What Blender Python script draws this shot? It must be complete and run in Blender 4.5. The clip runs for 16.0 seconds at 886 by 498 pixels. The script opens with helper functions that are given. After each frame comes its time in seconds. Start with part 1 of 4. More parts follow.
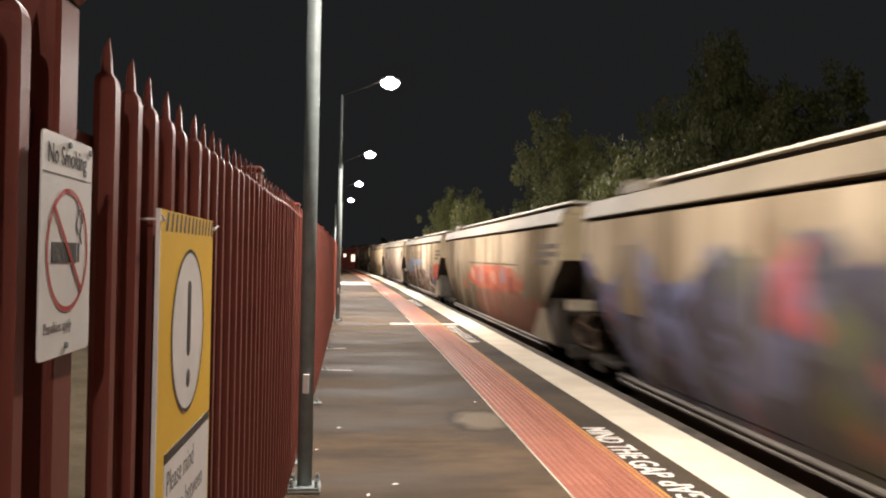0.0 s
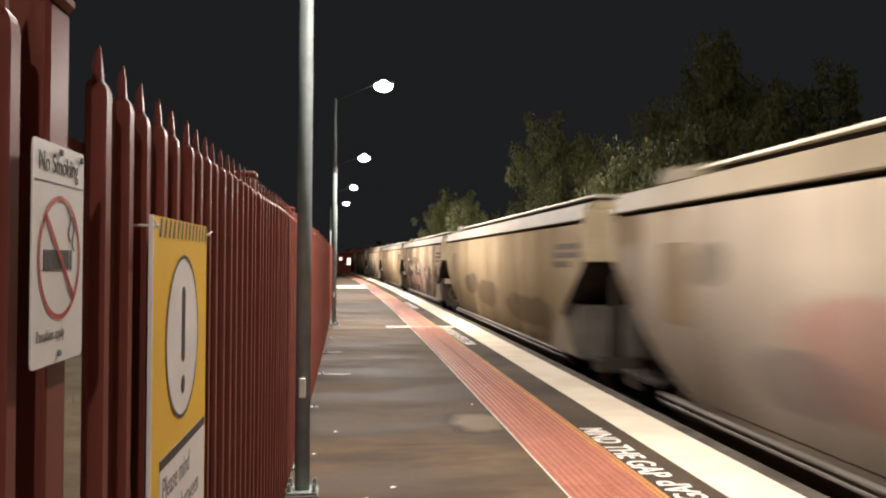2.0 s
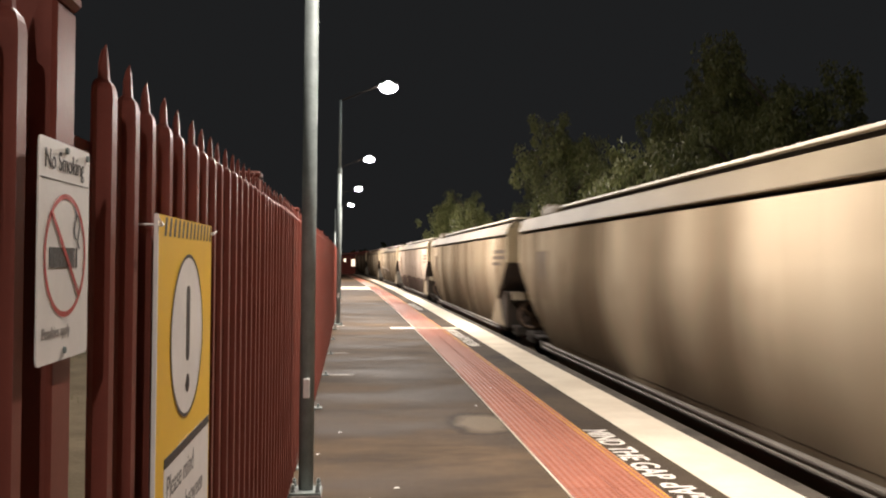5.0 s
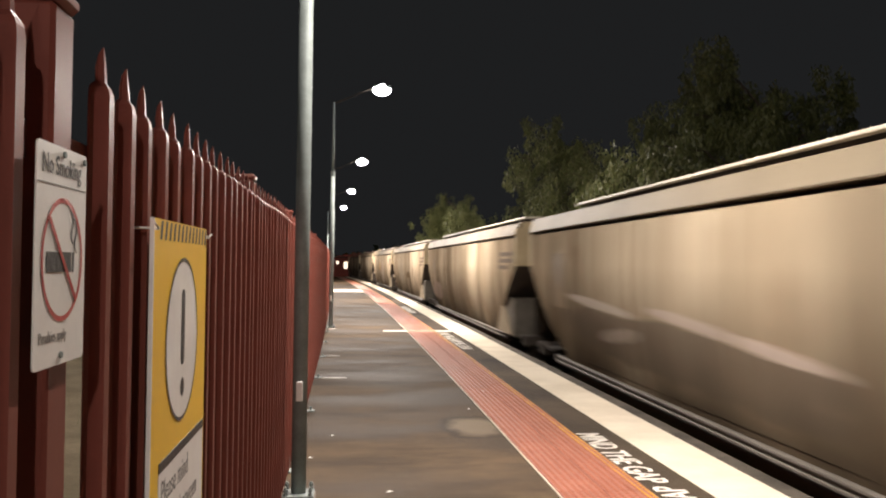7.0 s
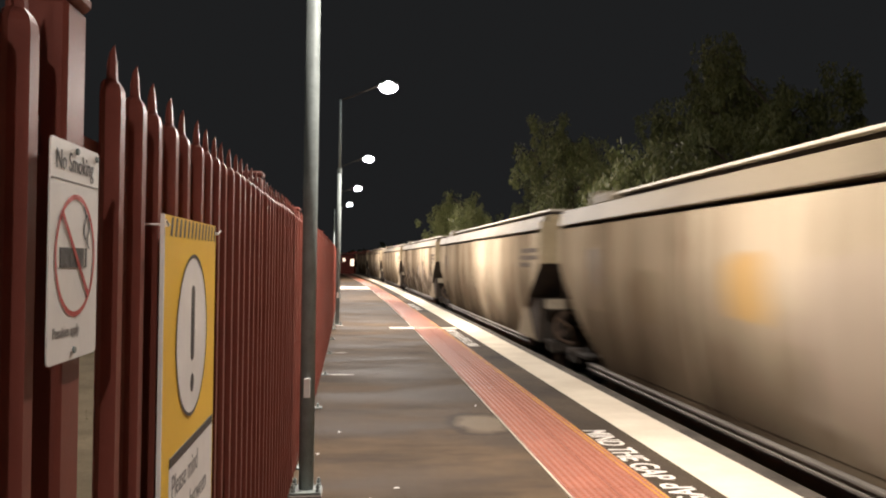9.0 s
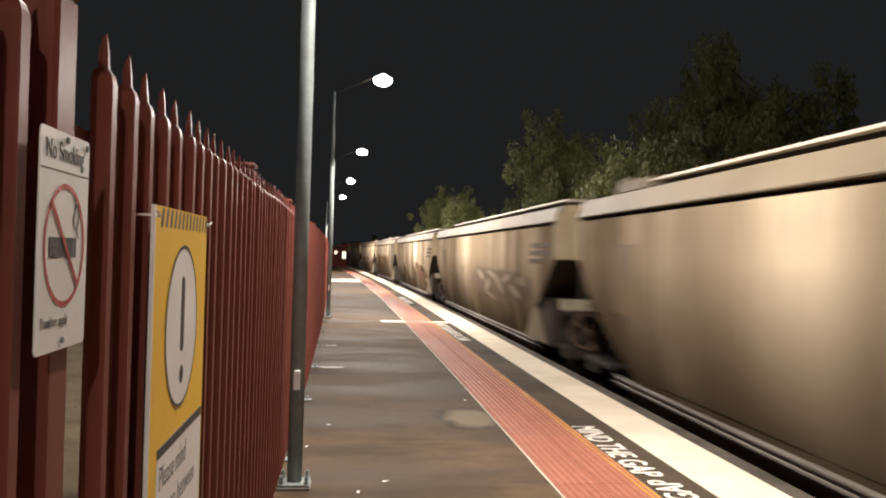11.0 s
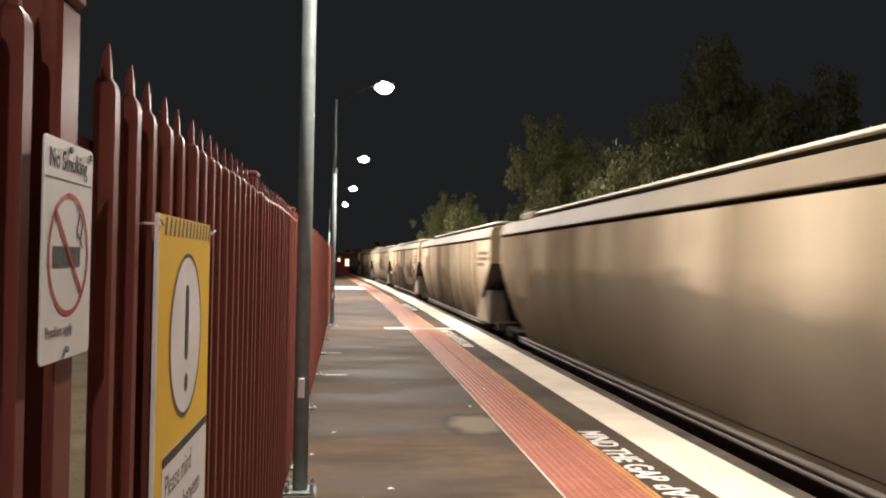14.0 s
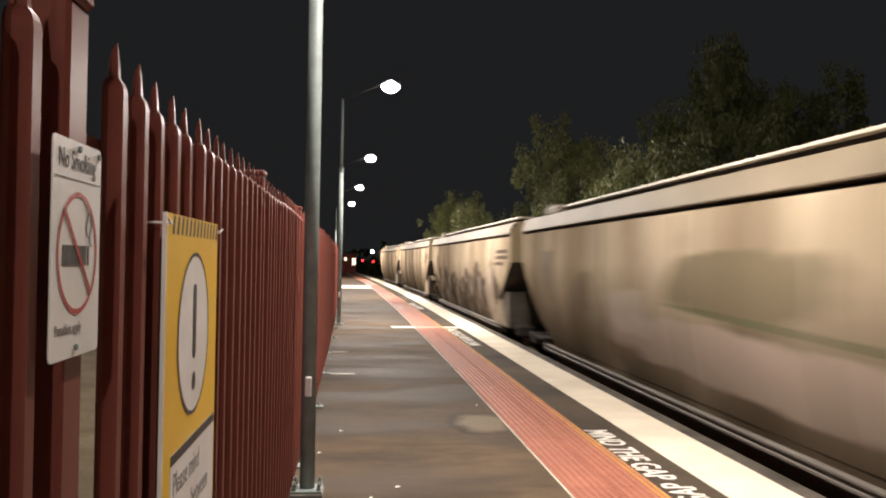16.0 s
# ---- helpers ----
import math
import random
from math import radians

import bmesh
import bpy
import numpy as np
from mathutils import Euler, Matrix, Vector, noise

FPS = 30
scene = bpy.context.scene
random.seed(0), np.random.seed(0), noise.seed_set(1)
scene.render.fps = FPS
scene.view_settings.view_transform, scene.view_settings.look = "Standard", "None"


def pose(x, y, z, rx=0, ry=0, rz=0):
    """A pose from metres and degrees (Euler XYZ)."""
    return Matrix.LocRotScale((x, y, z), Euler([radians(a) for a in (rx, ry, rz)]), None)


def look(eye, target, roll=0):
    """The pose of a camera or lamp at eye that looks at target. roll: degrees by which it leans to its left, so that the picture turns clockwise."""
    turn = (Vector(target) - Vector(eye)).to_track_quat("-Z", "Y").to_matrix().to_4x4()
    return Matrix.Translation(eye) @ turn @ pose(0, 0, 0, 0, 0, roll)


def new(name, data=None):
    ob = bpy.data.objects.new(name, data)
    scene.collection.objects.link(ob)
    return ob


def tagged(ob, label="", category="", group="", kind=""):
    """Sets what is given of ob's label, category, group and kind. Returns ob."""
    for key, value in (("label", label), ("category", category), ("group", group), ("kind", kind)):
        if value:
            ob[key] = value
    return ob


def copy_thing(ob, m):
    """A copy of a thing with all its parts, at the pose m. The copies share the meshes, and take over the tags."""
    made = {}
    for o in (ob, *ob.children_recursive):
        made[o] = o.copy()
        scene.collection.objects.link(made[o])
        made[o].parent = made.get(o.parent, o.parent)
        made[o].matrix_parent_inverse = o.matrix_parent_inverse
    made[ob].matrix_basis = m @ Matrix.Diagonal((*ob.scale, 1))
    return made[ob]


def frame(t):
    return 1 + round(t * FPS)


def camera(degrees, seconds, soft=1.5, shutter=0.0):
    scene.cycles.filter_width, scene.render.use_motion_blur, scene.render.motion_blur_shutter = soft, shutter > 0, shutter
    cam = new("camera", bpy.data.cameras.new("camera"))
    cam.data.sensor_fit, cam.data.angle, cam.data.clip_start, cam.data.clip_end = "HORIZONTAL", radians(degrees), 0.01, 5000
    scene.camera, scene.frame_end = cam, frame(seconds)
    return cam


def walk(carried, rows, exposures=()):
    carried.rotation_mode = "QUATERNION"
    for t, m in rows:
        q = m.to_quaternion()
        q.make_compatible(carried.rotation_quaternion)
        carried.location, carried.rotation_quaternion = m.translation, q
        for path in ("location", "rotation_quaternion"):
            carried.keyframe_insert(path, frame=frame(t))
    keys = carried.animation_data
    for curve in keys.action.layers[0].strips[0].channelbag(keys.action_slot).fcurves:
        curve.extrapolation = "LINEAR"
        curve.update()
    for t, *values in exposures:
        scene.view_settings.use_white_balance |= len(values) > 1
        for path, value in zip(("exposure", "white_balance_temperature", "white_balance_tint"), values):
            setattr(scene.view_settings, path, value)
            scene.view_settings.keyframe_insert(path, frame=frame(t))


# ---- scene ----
# A suburban platform at night, on a long left-hand curve; a grain train runs past towards the camera.
CURVE = 0.00073            # 1 / radius of the track and platform
EYE = 1.446
SPEED, PITCH, PHASE = 24.28, 15.7, -4.18

cam = camera(54.70, 16.0, soft=2.1, shutter=0.7)


def view(x, y, z, yaw, pitch, roll):
    a, b = radians(yaw), radians(pitch)
    ahead = Vector((math.sin(a) * math.cos(b), math.cos(a) * math.cos(b), math.sin(b)))
    return look((x, y, z), Vector((x, y, z)) + ahead * 10, roll)


# seconds, eye, turn to the right, tilt, lean
EYES = [
    (0.0, 0.000, -0.000, 1.446, 5.657, 0.552, 1.084),
    (0.5, 0.001, -0.006, 1.445, 5.649, 0.645, 1.106),
    (1.0, 0.001, -0.008, 1.449, 5.952, 0.736, 0.833),
    (1.5, 0.004, -0.005, 1.447, 6.070, 0.726, 0.508),
    (2.0, 0.004, -0.002, 1.447, 5.944, 0.715, 0.408),
    (2.5, 0.006, -0.001, 1.446, 5.989, 0.713, 0.579),
    (3.0, 0.006, -0.002, 1.446, 6.018, 0.757, 0.731),
    (3.5, 0.005, 0.002, 1.443, 5.809, 0.702, 0.656),
    (4.0, 0.007, 0.001, 1.443, 5.575, 0.669, 0.621),
    (6.5, -0.001, -0.012, 1.446, 6.015, 1.092, 0.670),
    (7.0, -0.003, -0.004, 1.447, 6.141, 1.006, 0.781),
    (7.5, -0.008, -0.003, 1.446, 5.966, 1.070, 0.830),
    (8.0, -0.008, -0.002, 1.445, 5.545, 0.950, 0.682),
    (8.5, -0.002, -0.010, 1.449, 5.615, 0.897, 0.528),
    (9.0, -0.008, -0.010, 1.445, 5.720, 0.817, 0.769),
    (11.5, -0.007, -0.007, 1.447, 6.300, 0.398, 1.681),
    (12.0, -0.012, -0.011, 1.445, 6.412, 0.782, 1.551),
    (12.5, -0.008, -0.008, 1.446, 6.296, 0.969, 1.187),
    (13.0, -0.010, -0.006, 1.445, 6.092, 0.890, 1.213),
    (13.5, -0.007, -0.008, 1.446, 6.071, 0.861, 1.173),
    (14.0, -0.008, -0.007, 1.445, 6.050, 0.851, 1.013),
    (14.5, -0.008, -0.005, 1.445, 5.971, 0.923, 0.992),
    (15.0, -0.008, -0.009, 1.445, 5.796, 1.010, 0.858),
    (15.5, -0.010, -0.007, 1.445, 5.675, 0.721, 0.932),
    (16.0, -0.008, -0.011, 1.444, 5.609, 0.774, 0.932),
]
walk(cam, [(t, view(*r)) for t, *r in EYES])


def arc(across, along, z=0.0, turn=0.0):
    """The pose of a place that lies so far across and along the curved platform; its y runs along the track."""
    a = along * CURVE
    return Matrix.Translation((-1 / CURVE + (1 / CURVE + across) * math.cos(a), (1 / CURVE + across) * math.sin(a), z)) @ pose(0, 0, 0, 0, 0, math.degrees(a) + turn)


def place(across, along, z=0.0):
    return arc(across, along, z).translation


# ---- light ----
world = bpy.data.worlds.new("night")
scene.world = world
world.use_nodes = True
world.node_tree.nodes["Background"].inputs[0].default_value = (0.92, 0.95, 1.0, 1)
world.node_tree.nodes["Background"].inputs[1].default_value = 0.0135
scene.view_settings.exposure = 0.0
LAMP_ACROSS, LAMP_Z, LAMP_FIRST, LAMP_STEP = 0.766, 5.34, 5.55, 13.69
LAMP_COLOUR = (1.0, 0.895, 0.805)


def lamp_light(across, along, z, watts, colour=LAMP_COLOUR, throw=None):
    """A lamp; with a throw (degrees along the platform, degrees over the track) it is one angled half of an LED head."""
    data = bpy.data.lights.new("lamp_light", "POINT" if throw is None else "SPOT")
    data.shadow_soft_size, data.energy, data.color = 0.12, watts, colour
    ob = new("lamp_light", data)
    ob.matrix_world = arc(across, along, z)
    if throw is not None:
        data.spot_size, data.spot_blend = radians(134), 0.75
        ob.matrix_world = arc(across, along, z) @ pose(0, 0, 0, 0, -throw[1], 0) @ pose(0, 0, 0, throw[0], 0, 0)
    return ob


# each platform lamp throws its light both ways along the platform
for i, watts in zip(range(-2, 5), (1500, 1050, 2000, 3300, 4300, 4300, 4300)):
    for way in (-46, 46) if i > -2 else (46,):
        lamp_light(LAMP_ACROSS, LAMP_FIRST + i * LAMP_STEP, LAMP_Z - 0.22, watts, throw=(way, 12))
lamp_light(-9.0, 21.0, 4.15, 300)
# added red light, its source unseen: tints the far train and fence
lamp_light(-1.6, 112.0, 2.2, 500, (1.0, 0.05, 0.04))


# ---- materials ----
def material(name):
    m = bpy.data.materials.new(name)
    m.use_nodes = True
    return m, m.node_tree, m.node_tree.nodes["Principled BSDF"]


def link(tree, a, b):
    tree.links.new(a, b)


def coords(tree, scale=(1, 1, 1), space="Object"):
    tc = tree.nodes.new("ShaderNodeTexCoord")
    mp = tree.nodes.new("ShaderNodeMapping")
    mp.inputs["Scale"].default_value = scale
    link(tree, tc.outputs[space], mp.inputs["Vector"])
    return mp.outputs["Vector"]


def noise_fac(tree, scale, stretch=(1, 1, 1), detail=4, rough=0.6, space="Object", lo=0.35, hi=0.65):
    n = tree.nodes.new("ShaderNodeTexNoise")
    n.inputs["Scale"].default_value, n.inputs["Detail"].default_value, n.inputs["Roughness"].default_value = scale, detail, rough
    link(tree, coords(tree, stretch, space), n.inputs["Vector"])
    r = tree.nodes.new("ShaderNodeMapRange")
    r.inputs["From Min"].default_value, r.inputs["From Max"].default_value = lo, hi
    link(tree, n.outputs["Fac"], r.inputs["Value"])
    return r.outputs["Result"]


def mix(tree, fac, a, b, how="MIX"):
    n = tree.nodes.new("ShaderNodeMix")
    n.data_type, n.blend_type = "RGBA", how
    for socket, value in ((n.inputs["Factor"], fac), (n.inputs["A"], a), (n.inputs["B"], b)):
        if isinstance(value, (int, float)):
            socket.default_value = value
        elif isinstance(value, tuple):
            socket.default_value = (*value[:3], 1)
        else:
            link(tree, value, socket)
    return n.outputs["Result"]


def maths(tree, op, a, b=0.0):
    n = tree.nodes.new("ShaderNodeMath")
    n.operation = op
    for socket, value in zip(n.inputs, (a, b)):
        if isinstance(value, (int, float)):
            socket.default_value = value
        else:
            link(tree, value, socket)
    return n.outputs[0]


def bump(tree, shader, height, strength=0.3, distance=0.01):
    n = tree.nodes.new("ShaderNodeBump")
    n.inputs["Strength"].default_value, n.inputs["Distance"].default_value = strength, distance
    link(tree, height, n.inputs["Height"])
    link(tree, n.outputs["Normal"], shader.inputs["Normal"])


def worn(name, base, dark, scale=3.0, rough=0.6, metal=0.0, grain=60.0, relief=0.2, stretch=(1, 1, 1), speckle=0.25, space="Object", lo=0.35, hi=0.65):
    """A surface with stains at a large scale and grain at a small one."""
    m, tree, sh = material(name)
    big = noise_fac(tree, scale, stretch, 5, 0.6, space, lo, hi)
    fine = noise_fac(tree, grain, (1, 1, 1), 3, 0.7, space, 0.3, 0.7)
    colour = mix(tree, big, base, dark)
    colour = mix(tree, maths(tree, "MULTIPLY", fine, speckle), colour, tuple(c * 0.35 for c in base))
    link(tree, colour, sh.inputs["Base Color"])
    sh.inputs["Roughness"].default_value, sh.inputs["Metallic"].default_value = rough, metal
    if rough == 0.45 and relief == 0.05:
        sh.inputs["Specular IOR Level"].default_value = 0.16
    if rough > 0.58:
        sh.inputs["Specular IOR Level"].default_value = 0.06
    bump(tree, sh, fine, relief, 0.004)
    return m


def glow(name, colour, strength):
    m, tree, sh = material(name)
    sh.inputs["Base Color"].default_value = (*colour, 1)
    sh.inputs["Emission Color"].default_value = (*colour, 1)
    sh.inputs["Emission Strength"].default_value = strength
    return m




def asphalt():
    """Worn asphalt with dark bands across the platform and one pale worn patch with a dark rim."""
    m, tree, sh = material("asphalt")
    bands = noise_fac(tree, 0.85, (0.42, 1.0, 1), 4, 0.55, lo=0.40, hi=0.60)
    blots = noise_fac(tree, 1.5, (0.45, 1.0, 1), 6, 0.6, lo=0.44, hi=0.64)
    mottle = noise_fac(tree, 9.0, (0.8, 1.0, 1), 4, 0.65, lo=0.35, hi=0.70)
    fine = noise_fac(tree, 110, (1, 1, 1), 3, 0.7, lo=0.3, hi=0.7)
    colour = mix(tree, bands, (0.128, 0.087, 0.053), (0.058, 0.039, 0.024))
    colour = mix(tree, maths(tree, "MULTIPLY", blots, 0.80), colour, (0.040, 0.029, 0.020))
    colour = mix(tree, maths(tree, "MULTIPLY", mottle, 0.30), colour, (0.050, 0.037, 0.026))
    tc = tree.nodes.new("ShaderNodeTexCoord")
    mp = tree.nodes.new("ShaderNodeMapping")
    mp.inputs["Location"].default_value = (-1.13 / 0.30, -7.6 / 0.52, 0)
    mp.inputs["Scale"].default_value = (1 / 0.30, 1 / 0.52, 0)
    link(tree, tc.outputs["Object"], mp.inputs["Vector"])
    ln = tree.nodes.new("ShaderNodeVectorMath")
    ln.operation = "LENGTH"
    link(tree, mp.outputs["Vector"], ln.inputs[0])
    reach = maths(tree, "ADD", ln.outputs["Value"], maths(tree, "MULTIPLY", noise_fac(tree, 3.0), 0.25))
    for lo, hi, tint, much in ((1.32, 1.12, (0.030, 0.025, 0.020), 0.6), (1.05, 0.7, (0.21, 0.165, 0.115), 0.8)):
        r = tree.nodes.new("ShaderNodeMapRange")
        r.inputs["From Min"].default_value, r.inputs["From Max"].default_value = lo, hi
        link(tree, reach, r.inputs["Value"])
        colour = mix(tree, maths(tree, "MULTIPLY", r.outputs["Result"], much), colour, tint)
    colour = mix(tree, maths(tree, "MULTIPLY", fine, 0.35), colour, (0.022, 0.019, 0.016))
    link(tree, colour, sh.inputs["Base Color"])
    rough = tree.nodes.new("ShaderNodeMapRange")
    rough.inputs["To Min"].default_value, rough.inputs["To Max"].default_value = 0.88, 0.70
    link(tree, bands, rough.inputs["Value"])
    link(tree, rough.outputs["Result"], sh.inputs["Roughness"])
    sh.inputs["Specular IOR Level"].default_value = 0.05
    bump(tree, sh, fine, 0.5, 0.004)
    return m


ASPHALT = asphalt()
ASPHALT_BLACK = worn("black_asphalt", (0.032, 0.025, 0.020), (0.085, 0.063, 0.042), 0.5, 0.85, 0, 90, 0.4)
CONCRETE = worn("concrete", (0.30, 0.28, 0.25), (0.16, 0.15, 0.13), 1.2, 0.85, 0, 50, 0.4)
WHITE_PAINT = worn("white_line_paint", (0.66, 0.59, 0.48), (0.54, 0.47, 0.37), 1.3, 0.6, 0, 40, 0.2, speckle=0.12)
YELLOW_PAINT = worn("yellow_line_paint", (0.62, 0.36, 0.05), (0.45, 0.25, 0.04), 3, 0.6)
TACTILE = worn("terracotta_tactile", (0.34, 0.122, 0.076), (0.26, 0.09, 0.06), 1.1, 0.55, 0, 80, 0.2)
FENCE_RED = worn("red_brown_powder_coat", (0.215, 0.062, 0.046), (0.172, 0.050, 0.037), 4, 0.45, 0, 150, 0.05, speckle=0.10)
GALVANISED = worn("galvanised_steel", (0.25, 0.285, 0.275), (0.19, 0.215, 0.21), 9, 0.6, 0.1, 70, 0.1)
# grimy running gear steel; also painted shade on wagon ends and eaves
DARK_STEEL = worn("dark_grimy_steel_and_shade", (0.035, 0.031, 0.028), (0.055, 0.042, 0.032), 4, 0.7, 0.2, 60, 0.3)
RAIL_STEEL = worn("rail_steel", (0.20, 0.17, 0.15), (0.12, 0.08, 0.06), 6, 0.35, 0.8)
BALLAST = worn("ballast", (0.16, 0.14, 0.12), (0.07, 0.06, 0.05), 12, 0.95, 0, 30, 1.0)
DIRT = worn("dry_dirt", (0.18, 0.14, 0.09), (0.10, 0.08, 0.05), 1.2, 0.95, 0, 25, 0.8)
GRASS = worn("dry_grass", (0.14, 0.13, 0.06), (0.09, 0.10, 0.04), 5, 0.9)
BARK = worn("bark", (0.16, 0.13, 0.10), (0.08, 0.065, 0.05), 5, 0.9, 0, 30, 0.8, (1, 1, 0.2))
SIGN_WHITE = worn("sign_white", (0.82, 0.79, 0.76), (0.72, 0.69, 0.66), 5, 0.45, 0, 90, 0.04, speckle=0.05)
SIGN_YELLOW = worn("sign_yellow", (0.86, 0.53, 0.020), (0.80, 0.47, 0.018), 3, 0.42, 0, 90, 0.03, speckle=0.04)
SIGN_BLACK = worn("sign_black", (0.018, 0.018, 0.020), (0.026, 0.025, 0.025), 6, 0.5)
SIGN_RED = worn("sign_red", (0.50, 0.045, 0.035), (0.42, 0.04, 0.03), 6, 0.5)
SIGN_GREY = worn("sign_grey", (0.10, 0.10, 0.10), (0.13, 0.13, 0.13), 6, 0.5)
SIGN_FADED = worn("sign_faded_grey", (0.26, 0.24, 0.23), (0.34, 0.32, 0.30), 9, 0.5)
BRICK = worn("dark_red_wall", (0.16, 0.04, 0.03), (0.10, 0.03, 0.025), 2, 0.8)
LAMP_GLOW = glow("lamp_lens", (0.95, 0.97, 1.0), 60)
WINDOW_GLOW = glow("far_window", (1.0, 0.78, 0.6), 1.5)
RED_GLOW = glow("red_signal_lens", (1.0, 0.03, 0.03), 6)


def leaves(name, base, other):
    m, tree, sh = material(name)
    info = tree.nodes.new("ShaderNodeNewGeometry")
    colour = mix(tree, info.outputs["Random Per Island"], base, other)
    link(tree, colour, sh.inputs["Base Color"])
    sh.inputs["Roughness"].default_value = 0.55
    return m


LEAF = leaves("eucalypt_leaf", (0.095, 0.115, 0.032), (0.17, 0.17, 0.06))
SHRUB = leaves("shrub_leaf", (0.05, 0.08, 0.02), (0.10, 0.11, 0.03))


def ranged(tree, value, lo, hi, a=0.0, b=1.0):
    r = tree.nodes.new("ShaderNodeMapRange")
    r.inputs["From Min"].default_value, r.inputs["From Max"].default_value = lo, hi
    r.inputs["To Min"].default_value, r.inputs["To Max"].default_value = a, b
    link(tree, value, r.inputs["Value"])
    return r.outputs["Result"]


def paint(name, spray=(), top=1.35, seed=0.0, cover=False, along=False, accent=(0.40, 0.37, 0.34), varied=False, fields=()):
    """Weathered beige wagon paint, streaked downwards; spray: colours of old graffiti on the lower side;
    fields: single sprayed shapes (along, height, half length, half height, slope, colour, cover)."""
    m, tree, sh = material(name)
    info = tree.nodes.new("ShaderNodeObjectInfo")
    tc = tree.nodes.new("ShaderNodeTexCoord")
    # every wagon takes another stretch of the pattern
    shift = tree.nodes.new("ShaderNodeCombineXYZ")
    link(tree, maths(tree, "MULTIPLY", info.outputs["Random"], 60.0), shift.inputs["Y"])
    moved = tree.nodes.new("ShaderNodeVectorMath")
    link(tree, tc.outputs["Object"], moved.inputs[0])
    link(tree, shift.outputs[0], moved.inputs[1])
    split = tree.nodes.new("ShaderNodeSeparateXYZ")
    link(tree, tc.outputs["Object"], split.inputs[0])

    def cloud(scale, stretch, detail, lo, hi, fixed=False):
        mp = tree.nodes.new("ShaderNodeMapping")
        mp.inputs["Scale"].default_value = stretch
        mp.inputs["Location"].default_value = (0, seed, 0)
        link(tree, tc.outputs["Object"] if fixed and not varied else moved.outputs[0], mp.inputs["Vector"])
        n = tree.nodes.new("ShaderNodeTexNoise")
        n.inputs["Scale"].default_value, n.inputs["Detail"].default_value = scale, detail
        link(tree, mp.outputs["Vector"], n.inputs["Vector"])
        return ranged(tree, n.outputs["Fac"], lo, hi)

    panels = cloud(0.75, (0.3, 1, 0.12), 2, 0.42, 0.58)
    colour = mix(tree, panels, (0.56, 0.47, 0.345), (0.38, 0.305, 0.215))
    streak = cloud(0.8, (0.3, 1.0, 0.08), 4, 0.49, 0.56)
    fine = cloud(9.0, (0.3, 1.0, 0.05), 4, 0.50, 0.75)
    rust = cloud(2.4, (1, 1, 0.45), 6, 0.60, 0.72)
    colour = mix(tree, maths(tree, "MULTIPLY", streak, 0.62), colour, (0.13, 0.095, 0.06))
    colour = mix(tree, maths(tree, "MULTIPLY", fine, 0.5), colour, (0.15, 0.11, 0.075))
    colour = mix(tree, maths(tree, "MULTIPLY", rust, 0.55), colour, (0.13, 0.07, 0.04))
    if spray:
        wobble = cloud(0.9, (1, 1, 0.8), 3, 0.3, 0.7, True)
        level = maths(tree, "ADD", split.outputs["Z"], maths(tree, "MULTIPLY", wobble, 0.8))
        mask = ranged(tree, level, top + 0.48, top + 0.40)
        patch = cloud(0.30, (1, 1, 0.3), 1, *((0.0, 0.05) if cover else (0.36, 0.44)), True)
        zone = cloud(0.42, (0.5, 1, 0.35), 1, 0.30, 0.70, True)
        if along:
            zone = maths(tree, "ADD", maths(tree, "MULTIPLY", zone, 0.3), ranged(tree, split.outputs["Y"], 7.3, -1.5, 0.0, 0.8))
        letters = cloud(1.5, (0.5, 1, 0.75), 2, 0.35, 0.65, True)
        ramp = tree.nodes.new("ShaderNodeValToRGB")
        ramp.color_ramp.interpolation = "EASE"
        stops = ramp.color_ramp.elements
        stops[0].color = (*spray[0], 1)
        stops[1].color = (*spray[-1], 1)
        for i, c in enumerate(spray[1:-1]):
            stops.new((i + 1) / (len(spray) - 1)).color = (*c, 1)
        link(tree, maths(tree, "ADD", maths(tree, "MULTIPLY", zone, 0.6), maths(tree, "MULTIPLY", letters, 0.4)), ramp.inputs["Fac"])
        strokes = cloud(1.35, (0.5, 1, 1.2), 3, 0.50, 0.54, True)
        tag = mix(tree, maths(tree, "MULTIPLY", strokes, 0.85), ramp.outputs["Color"], tuple(c * 0.35 for c in spray[1]))
        gloss = cloud(1.7, (0.5, 1, 0.8), 2, 0.63, 0.68, True)
        tag = mix(tree, maths(tree, "MULTIPLY", gloss, 0.75), tag, accent)
        colour = mix(tree, maths(tree, "MULTIPLY", maths(tree, "MULTIPLY", mask, patch), 0.88), colour, tag)
    # grime plus painted shade: the side darkens towards its foot
    grime_shade = cloud(0.8, (1, 0.8, 0.5), 4, 0.10, 0.50)
    low = maths(tree, "MULTIPLY", ranged(tree, split.outputs["Z"], 1.45, 0.20), grime_shade)
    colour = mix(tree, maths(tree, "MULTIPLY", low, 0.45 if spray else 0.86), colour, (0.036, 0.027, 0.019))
    for y, z, ry, rz, slope, tint, much in fields:
        away = maths(tree, "SUBTRACT", split.outputs["Y"], y)
        up = maths(tree, "SUBTRACT", maths(tree, "SUBTRACT", split.outputs["Z"], z), maths(tree, "MULTIPLY", away, slope))
        a = maths(tree, "POWER", maths(tree, "ABSOLUTE", maths(tree, "DIVIDE", away, ry)), 3.0)
        c = maths(tree, "POWER", maths(tree, "ABSOLUTE", maths(tree, "DIVIDE", up, rz)), 3.0)
        rim = maths(tree, "ADD", maths(tree, "ADD", a, c), maths(tree, "MULTIPLY", cloud(1.9, (0.5, 1, 1.4), 4, 0.3, 0.7, True), 0.75))
